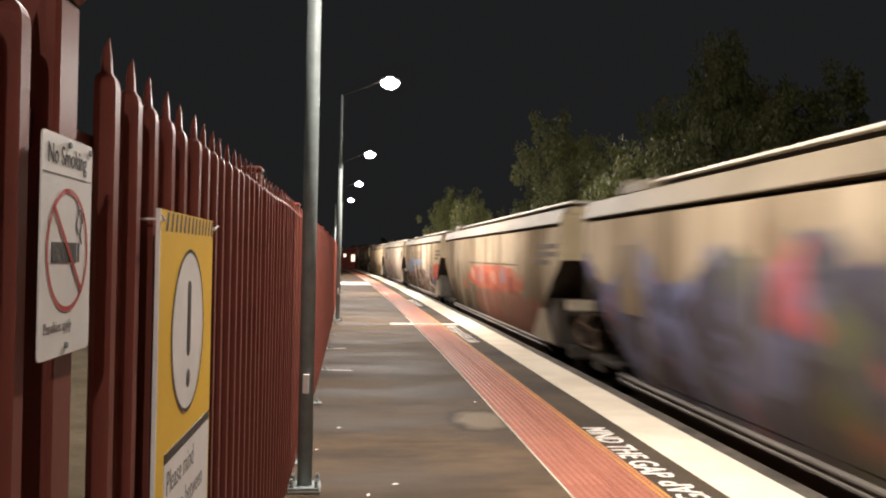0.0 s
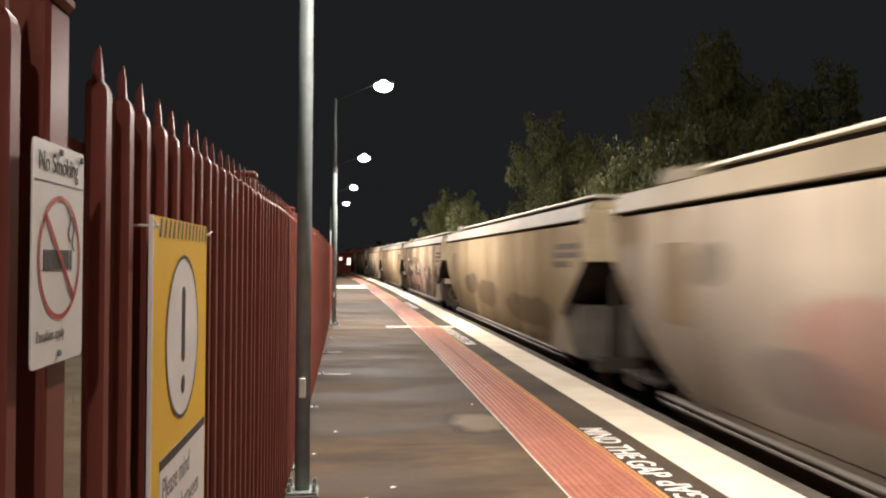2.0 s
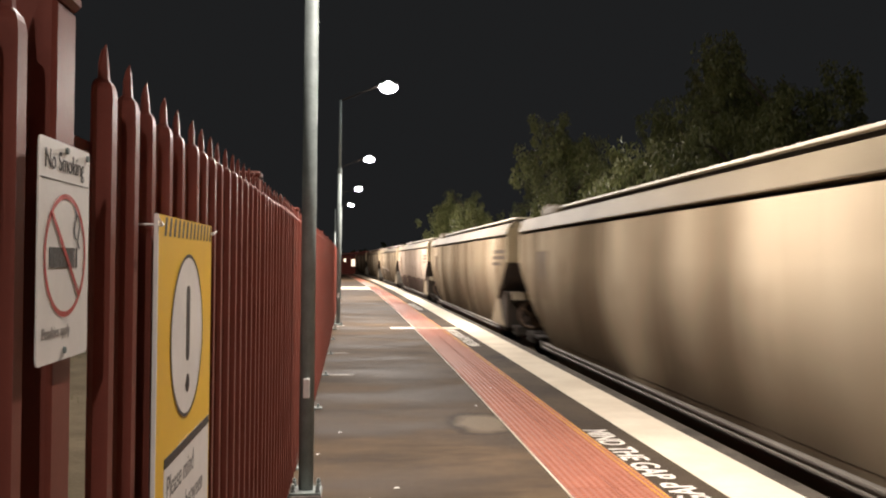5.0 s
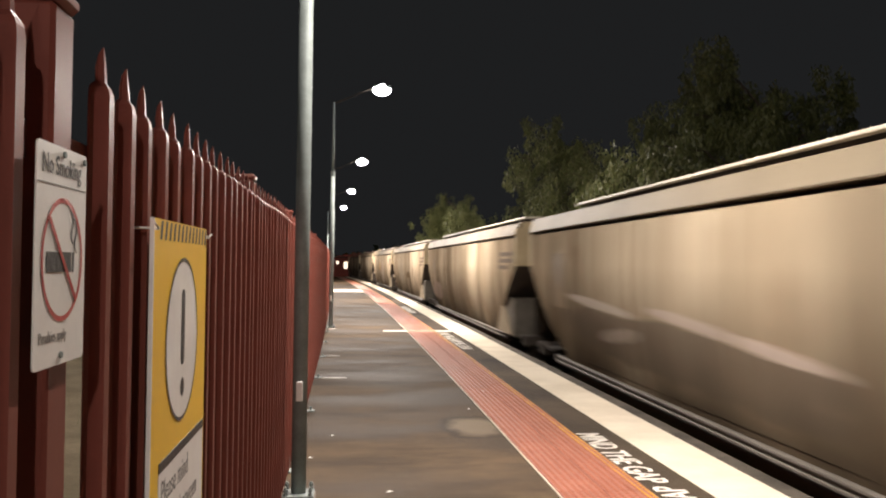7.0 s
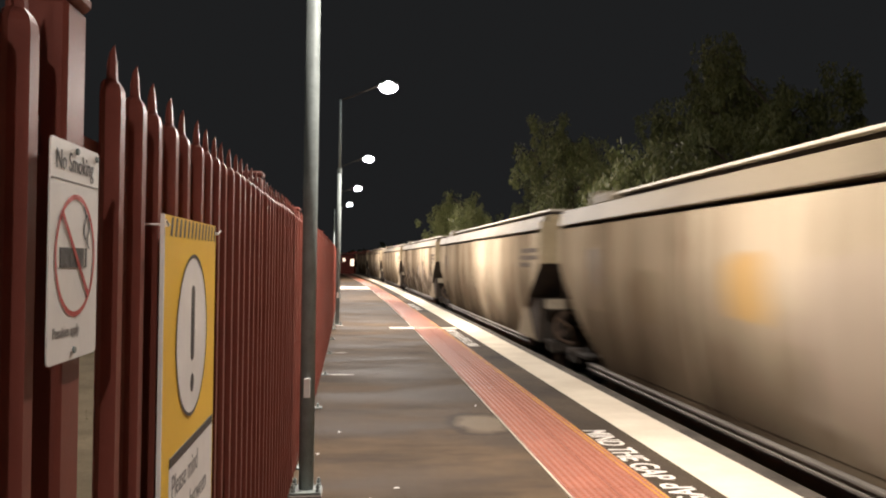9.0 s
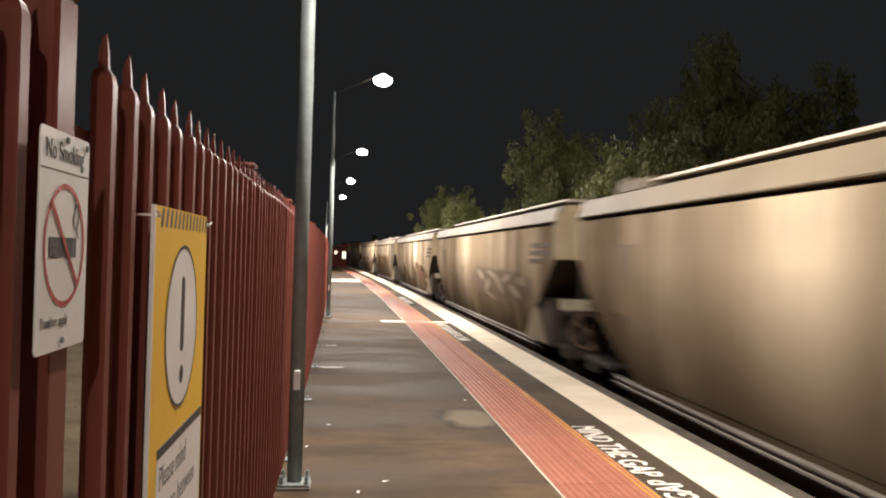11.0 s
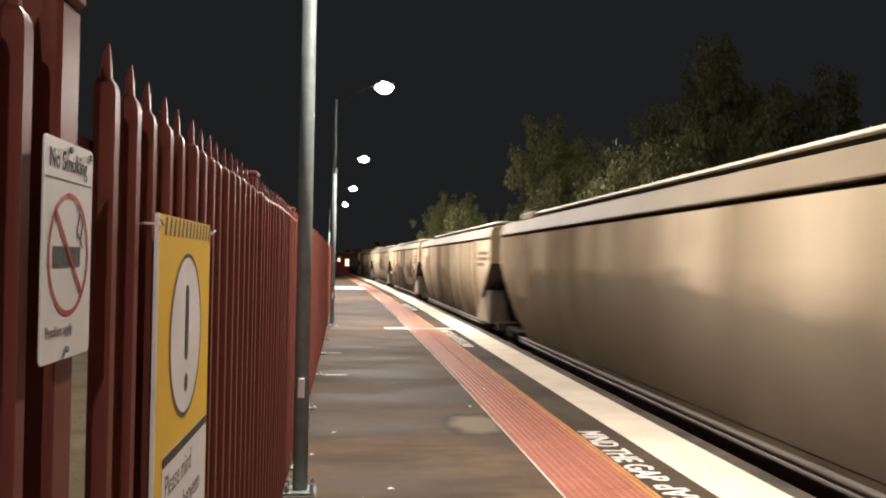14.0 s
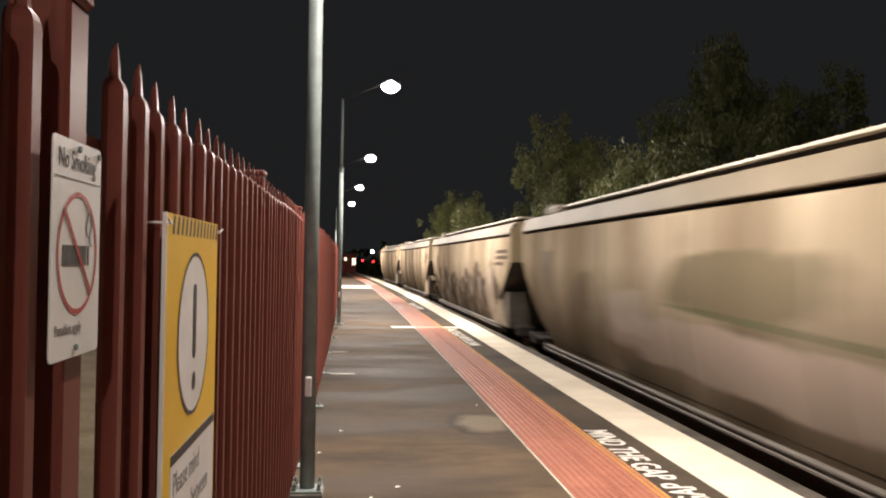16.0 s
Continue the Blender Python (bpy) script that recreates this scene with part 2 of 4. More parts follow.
        colour = mix(tree, maths(tree, "MULTIPLY", ranged(tree, rim, 1.20, 0.90), much), colour, tint)
    # later grime and painted shade lie thinner over the newest paint
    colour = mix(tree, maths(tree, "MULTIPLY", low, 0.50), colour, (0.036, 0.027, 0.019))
    dust = cloud(1.3, (1, 0.7, 0.6), 5, 0.35, 0.7)
    colour = mix(tree, maths(tree, "MULTIPLY", dust, 0.25), colour, (0.10, 0.078, 0.056))
    link(tree, colour, sh.inputs["Base Color"])
    sh.inputs["Roughness"].default_value = 1.0
    sh.inputs["Specular IOR Level"].default_value = 0.0
    bump(tree, sh, panels, 0.4, 0.03)
    return m


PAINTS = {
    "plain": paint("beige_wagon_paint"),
    "blue": paint("beige_wagon_paint_blue_tags", ((0.26, 0.20, 0.15), (0.065, 0.08, 0.16), (0.17, 0.20, 0.36), (0.07, 0.08, 0.13), (0.10, 0.12, 0.035), (0.20, 0.17, 0.10)), 1.42, 3.0, True, True, (0.46, 0.08, 0.08)),
    "red": paint("beige_wagon_paint_red_tags", seed=9.0, fields=(
        (-1.1, 1.02, 3.6, 0.32, 0.0, (0.46, 0.105, 0.065), 0.78), (-2.4, 0.45, 4.2, 0.42, 0.0, (0.24, 0.085, 0.07), 0.65),
        (1.4, 1.06, 0.28, 0.14, 0.3, (0.56, 0.40, 0.32), 0.6), (0.3, 1.05, 0.26, 0.20, -0.3, (0.26, 0.20, 0.26), 0.7),
        (-0.7, 0.98, 0.22, 0.16, 0.2, (0.20, 0.07, 0.06), 0.7), (-1.5, 1.06, 0.26, 0.14, 0.2, (0.52, 0.34, 0.27), 0.55),
        (-2.6, 1.08, 0.30, 0.17, 0.0, (0.24, 0.23, 0.33), 0.7), (-3.4, 0.95, 0.22, 0.18, 0.0, (0.18, 0.07, 0.06), 0.7),
        (-1.1, 1.33, 3.5, 0.022, 0.0, (0.05, 0.03, 0.03), 0.7), (3.0, 0.75, 0.5, 0.14, 0.0, (0.48, 0.18, 0.09), 0.55))),
    "mixed": paint("beige_wagon_paint_blue_pink_tags", ((0.520, 0.430, 0.380), (0.154, 0.077, 0.063), (0.500, 0.420, 0.380), (0.134, 0.114, 0.107), (0.415, 0.237, 0.208), (0.540, 0.460, 0.420)), 1.05, 17.0, True, accent=(0.600, 0.530, 0.480), fields=(
        (4.6, 1.00, 2.0, 0.26, 0.0, (0.182, 0.259, 0.384), 0.75),
        (1.2, 1.24, 3.6, 0.15, 0.02, (0.182, 0.259, 0.384), 0.7),
        (1.0, 1.52, 3.0, 0.20, 0.0, (0.197, 0.159, 0.121), 0.5),
        (-5.9, 1.38, 1.1, 0.55, 0.0, (0.384, 0.307, 0.192), 0.8),
        (-5.95, 0.93, 1.15, 0.36, 0.0, (0.415, 0.084, 0.064), 0.85),
        (-5.3, 0.50, 0.85, 0.20, 0.0, (0.049, 0.084, 0.154), 0.85),
        (-4.0, 0.43, 0.8, 0.07, 0.1, (0.520, 0.450, 0.380), 0.9))),
    "blush": paint("beige_wagon_paint_pink_tag", ((0.175, 0.138, 0.102), (0.134, 0.107, 0.080), (0.208, 0.162, 0.116)), 0.7, 41.0, fields=(
        (-3.5, 0.72, 2.3, 0.46, 0.09, (0.175, 0.109, 0.073), 0.8),
        (-3.3, 1.16, 2.2, 0.10, 0.09, (0.415, 0.346, 0.247), 0.8),
        (-2.2, 1.02, 0.35, 0.14, 0.0, (0.040, 0.030, 0.022), 0.85),
        (-4.1, 0.95, 0.45, 0.13, 0.0, (0.040, 0.030, 0.022), 0.85),
        (-5.2, 0.55, 0.6, 0.10, 0.0, (0.500, 0.420, 0.300), 0.8))),
    "grey": paint("beige_wagon_paint_faded_tags", ((0.066, 0.053, 0.047), (0.134, 0.111, 0.090), (0.460, 0.390, 0.320), (0.059, 0.049, 0.040), (0.283, 0.189, 0.146)), 1.05, 23.0, True, varied=True),
    "whitened": paint("whitened_wagon_paint_pink_tag", seed=4.0, fields=(
        (0.0, 1.0, 8.0, 1.3, 0.0, (0.37, 0.325, 0.285), 0.55), (2.2, 0.83, 1.2, 0.45, 0.0, (0.325, 0.171, 0.144), 0.7),
        (3.3, 0.61, 0.8, 0.25, 0.0, (0.134, 0.114, 0.121), 0.6), (4.7, 1.42, 0.40, 0.20, 0.0, (0.066, 0.055, 0.044), 0.55),
        (0.4, 0.66, 0.9, 0.35, 0.0, (0.164, 0.143, 0.164), 0.6))),
    "golden": paint("golden_wagon_paint_scribbles", seed=5.0, fields=(
        (0.0, 1.20, 8.5, 1.5, 0.0, (0.400, 0.312, 0.185), 0.5), (2.6, 0.89, 1.1, 0.26, -0.05, (0.082, 0.064, 0.047), 0.65),
        (0.4, 0.73, 1.5, 0.30, 0.0, (0.098, 0.076, 0.052), 0.6), (-3.5, 0.61, 1.9, 0.28, 0.0, (0.107, 0.081, 0.053), 0.6))),
    "letters": paint("beige_wagon_paint_pale_letters", ((0.500, 0.420, 0.340), (0.134, 0.107, 0.087), (0.520, 0.370, 0.320), (0.175, 0.146, 0.116), (0.500, 0.420, 0.350)), 1.18, 12.0, True, accent=(0.620, 0.550, 0.470), fields=(
        (2.2, 1.42, 2.9, 0.16, 0.0, (0.125, 0.095, 0.062), 0.65), (4.2, 1.46, 0.36, 0.08, 0.0, (0.700, 0.650, 0.580), 0.9),
        (2.8, 1.09, 0.9, 0.12, 0.0, (0.640, 0.570, 0.500), 0.7), (1.6, 0.61, 2.2, 0.22, 0.0, (0.460, 0.310, 0.270), 0.6))),
    "panelled": paint("golden_wagon_paint_white_square", seed=7.0, fields=(
        (0.0, 1.20, 8.5, 1.5, 0.0, (0.415, 0.316, 0.188), 0.5), (4.4, 1.35, 0.26, 0.18, 0.0, (0.620, 0.580, 0.520), 0.8))),
    "violet": paint("pale_pink_wagon_paint_dark_foot", seed=11.0, fields=(
        (0.0, 1.2, 8.5, 1.3, 0.0, (0.46, 0.38, 0.325), 0.7), (-0.6, 0.36, 8.2, 0.44, 0.0, (0.070, 0.050, 0.050), 0.9),
        (5.2, 1.40, 0.36, 0.28, 0.0, (0.13, 0.09, 0.05), 0.7), (-1.0, 1.15, 2.2, 0.08, 0.03, (0.30, 0.24, 0.20), 0.5))),
    "wave": paint("beige_wagon_paint_pale_wave", seed=13.0, fields=(
        (1.6, 0.63, 3.9, 0.32, 0.02, (0.107, 0.088, 0.072), 0.65), (3.6, 0.98, 1.5, 0.065, 0.05, (0.580, 0.510, 0.450), 0.75),
        (0.3, 0.91, 1.9, 0.06, 0.07, (0.550, 0.460, 0.410), 0.75), (3.0, 0.66, 0.8, 0.08, -0.1, (0.440, 0.380, 0.330), 0.6),
        (-4.6, 1.00, 0.5, 0.9, 0.0, (0.134, 0.094, 0.057), 0.5))),
    "rosy": paint("beige_wagon_paint_faint_rose", seed=14.0, fields=(
        (4.9, 0.61, 1.3, 0.30, 0.0, (0.415, 0.326, 0.287), 0.55), (2.0, 0.80, 0.4, 0.9, 0.0, (0.144, 0.106, 0.068), 0.5))),
    "patched": paint("grey_beige_wagon_paint_brown_patch", seed=15.0, fields=(
        (-0.9, 0.96, 0.95, 0.14, 0.0, (0.098, 0.070, 0.037), 0.75), (2.4, 1.01, 0.9, 0.6, 0.0, (0.415, 0.366, 0.307), 0.5))),
    "ochre": paint("beige_wagon_paint_ochre_square", seed=16.0, fields=(
        (1.3, 1.26, 0.42, 0.30, 0.0, (0.520, 0.320, 0.110), 0.8), (-0.6, 0.90, 1.4, 0.7, 0.0, (0.460, 0.380, 0.320), 0.5),
        (3.6, 1.11, 0.5, 0.3, 0.0, (0.175, 0.131, 0.080), 0.5))),
    "scrawl": paint("beige_wagon_paint_grey_white_letters", seed=19.0, fields=(
        (-2.7, 0.95, 3.2, 0.32, 0.0, (0.150, 0.122, 0.098), 0.8), (-0.9, 1.05, 0.40, 0.07, 0.25, (0.44, 0.38, 0.32), 0.7),
        (-1.6, 0.86, 0.35, 0.10, -0.3, (0.42, 0.36, 0.30), 0.7), (-2.2, 1.10, 0.55, 0.06, 0.12, (0.46, 0.40, 0.33), 0.7),
        (-2.9, 0.92, 0.40, 0.12, 0.35, (0.42, 0.35, 0.28), 0.65), (-3.6, 1.05, 0.45, 0.06, -0.2, (0.44, 0.38, 0.31), 0.7),
        (-4.3, 0.85, 0.50, 0.08, 0.2, (0.40, 0.34, 0.28), 0.65), (-5.0, 1.04, 0.40, 0.08, 0.0, (0.40, 0.34, 0.28), 0.6),
        (-1.9, 0.66, 0.70, 0.05, 0.1, (0.36, 0.30, 0.25), 0.6), (5.3, 1.28, 0.50, 0.26, 0.0, (0.13, 0.09, 0.055), 0.65))),
    "orange": paint("beige_wagon_paint_brown_overspray", seed=31.0, fields=(
        (1.4, 0.60, 7.0, 0.86, 0.0, (0.080, 0.056, 0.030), 0.95), (-5.4, 1.05, 2.2, 1.3, 0.0, (0.120, 0.100, 0.080), 0.92),
        (1.3, 1.20, 0.40, 0.30, 0.0, (0.46, 0.25, 0.05), 0.92), (1.22, 0.92, 0.14, 0.07, 0.0, (0.50, 0.45, 0.38), 0.8))),
    "maroon": paint("beige_wagon_paint_maroon_letters", ((0.244, 0.163, 0.134), (0.074, 0.045, 0.037), (0.354, 0.251, 0.200), (0.115, 0.074, 0.058), (0.244, 0.171, 0.134)), 1.22, 22.0, True, accent=(0.440, 0.360, 0.280), fields=(
        (4.0, 0.81, 3.0, 0.40, 0.0, (0.164, 0.125, 0.086), 0.6), (-0.4, 0.56, 2.4, 0.28, 0.0, (0.090, 0.054, 0.042), 0.6))),
    "banded": paint("beige_wagon_paint_grey_lower_half", seed=23.5, fields=(
        (0.6, 0.62, 6.6, 0.80, 0.0, (0.180, 0.151, 0.114), 0.8), (4.9, 1.36, 0.45, 0.40, 0.0, (0.154, 0.108, 0.059), 0.6))),
    "faint": paint("beige_wagon_paint_faint_scribbles", seed=24.5, fields=(
        (0.6, 1.09, 0.9, 0.20, 0.1, (0.197, 0.129, 0.091), 0.5), (-0.6, 0.83, 0.8, 0.16, -0.1, (0.208, 0.139, 0.100), 0.5), (4.7, 1.36, 0.6, 0.40, 0.0, (0.175, 0.120, 0.066), 0.55))),
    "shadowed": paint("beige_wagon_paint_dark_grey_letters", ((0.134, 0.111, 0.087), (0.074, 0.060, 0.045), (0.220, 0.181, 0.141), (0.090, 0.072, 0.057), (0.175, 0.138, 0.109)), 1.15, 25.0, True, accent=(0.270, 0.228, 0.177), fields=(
        (-1.6, 0.93, 1.1, 0.22, 0.06, (0.560, 0.380, 0.350), 0.8), (-2.6, 0.59, 1.8, 0.20, 0.0, (0.415, 0.346, 0.297), 0.6))),
    "green": paint("beige_wagon_paint_green_brown_patch", seed=26.5, fields=(
        (-1.5, 0.63, 4.2, 0.30, 0.02, (0.480, 0.390, 0.340), 0.65), (-1.2, 1.29, 1.7, 0.30, -0.02, (0.169, 0.141, 0.090), 0.85),
        (-1.8, 0.99, 2.4, 0.035, 0.03, (0.063, 0.107, 0.050), 0.5), (1.5, 0.91, 0.8, 0.28, 0.0, (0.520, 0.460, 0.400), 0.55), (3.2, 1.06, 0.4, 0.30, 0.0, (0.154, 0.126, 0.091), 0.5))),
}
FASCIA = worn("dusty_fascia_paint", (0.225, 0.185, 0.130), (0.155, 0.125, 0.085), 1.6, 0.62, 0, 40, 0.2, (1, 0.6, 0.3))
ROOF_PAINT = worn("roof_paint", (0.60, 0.55, 0.46), (0.42, 0.37, 0.29), 2, 0.5, 0, 40, 0.2)


# ---- mesh helpers ----
def mesh_of(bm, name):
    me = bpy.data.meshes.new(name)
    bmesh.ops.recalc_face_normals(bm, faces=bm.faces)
    bm.to_mesh(me)
    bm.free()
    return me


def part(name, bm, mat, parent=None, label="", m=None, smooth=False):
    me = bm if isinstance(bm, bpy.types.Mesh) else mesh_of(bm, name)
    if mat is not None and not me.materials:
        me.materials.append(mat)
    if smooth:
        me.shade_smooth()
    ob = new(name, me)
    if m is not None:
        ob.matrix_basis = m
    if parent is not None:
        ob.parent = parent
    if label:
        ob["label"] = label
    return ob


def thing(name, m, label, category, group="", kind=""):
    ob = new(name)
    ob.empty_display_size = 0.2
    ob.matrix_basis = m
    return tagged(ob, label, category, group, kind)


def box(x0, x1, y0, y1, z0, z1, bevel=0.0, bm=None):
    bm2 = bmesh.new()
    bmesh.ops.create_cube(bm2, size=1)
    for v in bm2.verts:
        v.co = Vector((x0 if v.co.x < 0 else x1, y0 if v.co.y < 0 else y1, z0 if v.co.z < 0 else z1))
    if bevel:
        bmesh.ops.bevel(bm2, geom=bm2.edges[:], offset=bevel, segments=1, affect="EDGES")
    return joined(bm, bm2)


def joined(bm, other):
    if bm is None:
        return other
    me = bpy.data.meshes.new("x")
    other.to_mesh(me)
    other.free()
    bm.from_mesh(me)
    bpy.data.meshes.remove(me)
    return bm


def rod(a, b, r0, r1=None, sides=10, bm=None):
    """A round bar from a to b."""
    a, b = Vector(a), Vector(b)
    bm2 = bmesh.new()
    m = Matrix.Translation((a + b) / 2) @ (b - a).to_track_quat("Z", "Y").to_matrix().to_4x4()
    bmesh.ops.create_cone(bm2, cap_ends=True, segments=sides, radius1=r0, radius2=r0 if r1 is None else r1, depth=(b - a).length, matrix=m)
    return joined(bm, bm2)


def ring(r, tube, m, bm=None, n=20, k=6):
    bm2 = bmesh.new()
    v = [[bm2.verts.new(m @ Vector(((r + tube * math.cos(2 * math.pi * j / k)) * math.cos(2 * math.pi * i / n), (r + tube * math.cos(2 * math.pi * j / k)) * math.sin(2 * math.pi * i / n), tube * math.sin(2 * math.pi * j / k)))) for j in range(k)] for i in range(n)]
    for i in range(n):
        for j in range(k):
            bm2.faces.new((v[i][j], v[(i + 1) % n][j], v[(i + 1) % n][(j + 1) % k], v[i][(j + 1) % k]))
    return joined(bm, bm2)


def strip(profile, s0, s1, step=2.0, closed=False):
    """Sweeps a profile of (across, z) along the curve."""
    bm = bmesh.new()
    n = max(1, round((s1 - s0) / step))
    rings = [[bm.verts.new(place(x, s0 + (s1 - s0) * i / n, z)) for x, z in profile] for i in range(n + 1)]
    m = len(profile)
    for i in range(n):
        for j in range(m if closed else m - 1):
            bm.faces.new((rings[i][j], rings[i][(j + 1) % m], rings[i + 1][(j + 1) % m], rings[i + 1][j]))
    if closed:
        bm.faces.new(rings[0])
        bm.faces.new(rings[-1][::-1])
    return bm


def slab(x0, x1, s0, s1, z0, z1, step=2.0):
    return strip([(x0, z0), (x1, z0), (x1, z1), (x0, z1)], s0, s1, step, True)


def setting(name, bm, mat, label, category):
    return tagged(part(name, bm, mat), label, category, kind="structure")


def lettering(text, size, mat, m, parent, name="lettering", depth=0.0006, squeeze=1.0):
    """Flat writing, as a mesh."""
    cu = bpy.data.curves.new("t", "FONT")
    cu.body, cu.size, cu.extrude = text, size, depth / 3
    ob = bpy.data.objects.new("t", cu)
    scene.collection.objects.link(ob)
    dg = bpy.context.evaluated_depsgraph_get()
    me = bpy.data.meshes.new_from_object(ob.evaluated_get(dg))
    bpy.data.objects.remove(ob)
    me.transform(Matrix.Diagonal((squeeze, 1, 1, 1)))
    me.materials.clear()
    return part(name, me, mat, parent, m=m)


# ---- platform, ground, track ----
P_END = 89.0
TL, TR, WI, WO, FB = 1.345, 1.945, 2.308, 2.781, -0.403
ground_bm = bmesh.new()
bmesh.ops.create_grid(ground_bm, x_segments=2, y_segments=2, size=2500)
bmesh.ops.translate(ground_bm, verts=ground_bm.verts, vec=(0, 0, -1.45))
setting("ground", ground_bm, DIRT, "dark dry earth around the railway", "ground")
setting("ballast_bed", strip([(2.6, -1.46), (2.7, -1.22), (6.2, -1.22), (7.2, -1.46)], -40, 470, 6), BALLAST, "grey crushed stone bed under the rails", "ballast")
TRACK = 4.37
RAIL_Z = -1.05
for side in (-0.80, 0.80):
    x = TRACK + side
    rail = strip([(x - 0.07, RAIL_Z - 0.16), (x + 0.07, RAIL_Z - 0.16), (x + 0.012, RAIL_Z - 0.12), (x + 0.035, RAIL_Z - 0.03), (x + 0.035, RAIL_Z), (x - 0.035, RAIL_Z), (x - 0.035, RAIL_Z - 0.03), (x - 0.012, RAIL_Z - 0.12)], -40, 470, 6, True)
    setting("rail", rail, RAIL_STEEL, "worn steel rail on concrete sleepers", "rail")
bm = bmesh.new()
for i in range(220):
    c = arc(TRACK, -10 + i * 0.7, RAIL_Z - 0.27)
    vs = [bm.verts.new(c @ Vector((x, y, z))) for x in (-1.25, 1.25) for y in (-0.12, 0.12) for z in (-0.1, 0.105)]
    for f in ((0, 1, 3, 2), (4, 6, 7, 5), (0, 4, 5, 1), (2, 3, 7, 6), (1, 5, 7, 3)):
        bm.faces.new([vs[k] for k in f])
tagged(part("sleepers", bm, CONCRETE), "grey concrete railway sleepers half sunk in ballast", "sleepers", kind="stuff")

platform = setting("platform", slab(-0.62, 2.776, -25, P_END, -1.45, 0.0), ASPHALT, "worn brown-grey asphalt station platform with dark stains", "platform")
setting("platform_edge_paving", slab(TR, WI + 0.004, -25, P_END, -0.2, 0.004), ASPHALT_BLACK, "dark asphalt strip beside the platform edge", "pavement")
setting("white_edge_line", slab(WI, WO, -25, P_END, -0.22, 0.007), WHITE_PAINT, "broad cream-white painted platform edge line", "line")
for x in (TR - 0.070, TR - 0.030):
    setting("yellow_line", slab(x, x + 0.011, -25, P_END, 0.0, 0.0155), YELLOW_PAINT, "thin yellow line along the tactile paving", "line")
setting("coping", slab(WO - 0.06, WO + 0.001, -25, P_END, -0.5, -0.221), CONCRETE, "concrete platform coping under the edge", "coping")

COPING = worn("dark_edge_concrete", (0.105, 0.090, 0.074), (0.050, 0.043, 0.036), 2.2, 0.85, 0, 45, 0.6, speckle=0.4)
setting("edge_coping", slab(WO + 0.002, 2.955, -25, P_END, -0.5, -0.008), COPING, "dark rough concrete edge beyond the white line", "coping")
setting("tactile_edge_line", slab(TL - 0.016, TL - 0.006, -25, P_END, 0.0, 0.009), WHITE_PAINT, "thin pale joint line beside the tactile paving", "line")

# the light plates let into the platform
setting("joint_cover", slab(0.83, WI - 0.03, 18.1, 18.45, 0.0, 0.011, 0.3), WHITE_PAINT, "pale strip across the platform and the tactile paving", "strip")
setting("concrete_strip", slab(-0.40, TL, 42.5, 46.5, 0.0, 0.008), WHITE_PAINT, "pale concrete strip across the platform", "strip")


def bank():
    """Raised ground behind the fence, a little uneven."""
    bm = bmesh.new()
    cols = [-0.55, -0.9, -1.4, -2, -3, -4.5, -7, -11, -18, -30, -60]
    n = 110
    rows = []
    for i in range(n + 1):
        s = -25 + 150 * i / n
        rows.append([bm.verts.new(place(x, s, -0.04 + (0.0 if j < 1 else 0.10 * noise.noise((x * 0.5, s * 0.5, 3)) + 0.02 * min(j, 4)))) for j, x in enumerate(cols)])
    for i in range(n):
        for j in range(len(cols) - 1):
            bm.faces.new((rows[i][j], rows[i][j + 1], rows[i + 1][j + 1], rows[i + 1][j]))
    edge = [bm.verts.new(place(-60, -25 + 150 * i / n, -1.5)) for i in range(n + 1)]
    for i in range(n):
        bm.faces.new((rows[i][-1], edge[i], edge[i + 1], rows[i + 1][-1]))
    return bm


setting("bank", bank(), DIRT, "pale dry earth with sparse grass behind the fence", "ground")


# ---- train ----
L = 14.55
HALF, ZS = 1.42, RAIL_Z


def wagon_levels():
    # height over the platform, half width, half length
    e = L / 2
    return [(0.10, 1.225, e - 1.85), (0.26, 1.262, e - 1.60), (0.49, 1.315, e - 1.16), (0.70, 1.357, e - 0.88), (0.92, 1.390, e - 0.62), (1.15, 1.412, e - 0.32), (1.43, 1.42, e), (1.925, 1.42, e)]


def on_side(z):
    """The half width of the body at a height."""
    lv = wagon_levels()
    return float(np.interp(z, [q[0] for q in lv], [q[1] for q in lv]))


def side_strip(y0, y1, z0, z1, proud):
    """A thin plate that follows the bent side of the wagon."""
    zs = [z0] + [q[0] for q in wagon_levels() if z0 < q[0] < z1] + [z1]
    bm = bmesh.new()
    rows = [[bm.verts.new((-on_side(z) - d, y, z)) for d, y in ((-0.01, y0), (proud, y0 + 0.004), (proud, y1 - 0.004), (-0.01, y1))] for z in zs]
    for a, b in zip(rows, rows[1:]):
        for j in range(3):
            bm.faces.new((a[j], a[j + 1], b[j + 1], b[j]))
    return bm


def shell(levels, cap=True, lean=0.0):
    bm = bmesh.new()
    rings = []
    for z, w, e in levels:
        lead = e - lean * (L / 2 - e)
        rings.append([bm.verts.new((x, y, z)) for x, y in ((-w, -lead), (w, -lead), (w, e), (-w, e))])
    for a, b in zip(rings, rings[1:]):
        for j in range(4):
            bm.faces.new((a[j], a[(j + 1) % 4], b[(j + 1) % 4], b[j]))
    if cap:
        bm.faces.new(rings[0][::-1])
        bm.faces.new(rings[-1])
    return bm


def wheel_mesh():
    bm = bmesh.new()
    for x0, x1, r in ((-0.065, 0.065, 0.46), (-0.09, -0.065, 0.49), (0.065, 0.085, 0.10)):
        rod((x0, 0, 0), (x1, 0, 0), r, None, 24, bm)
    return mesh_of(bm, "wheel")


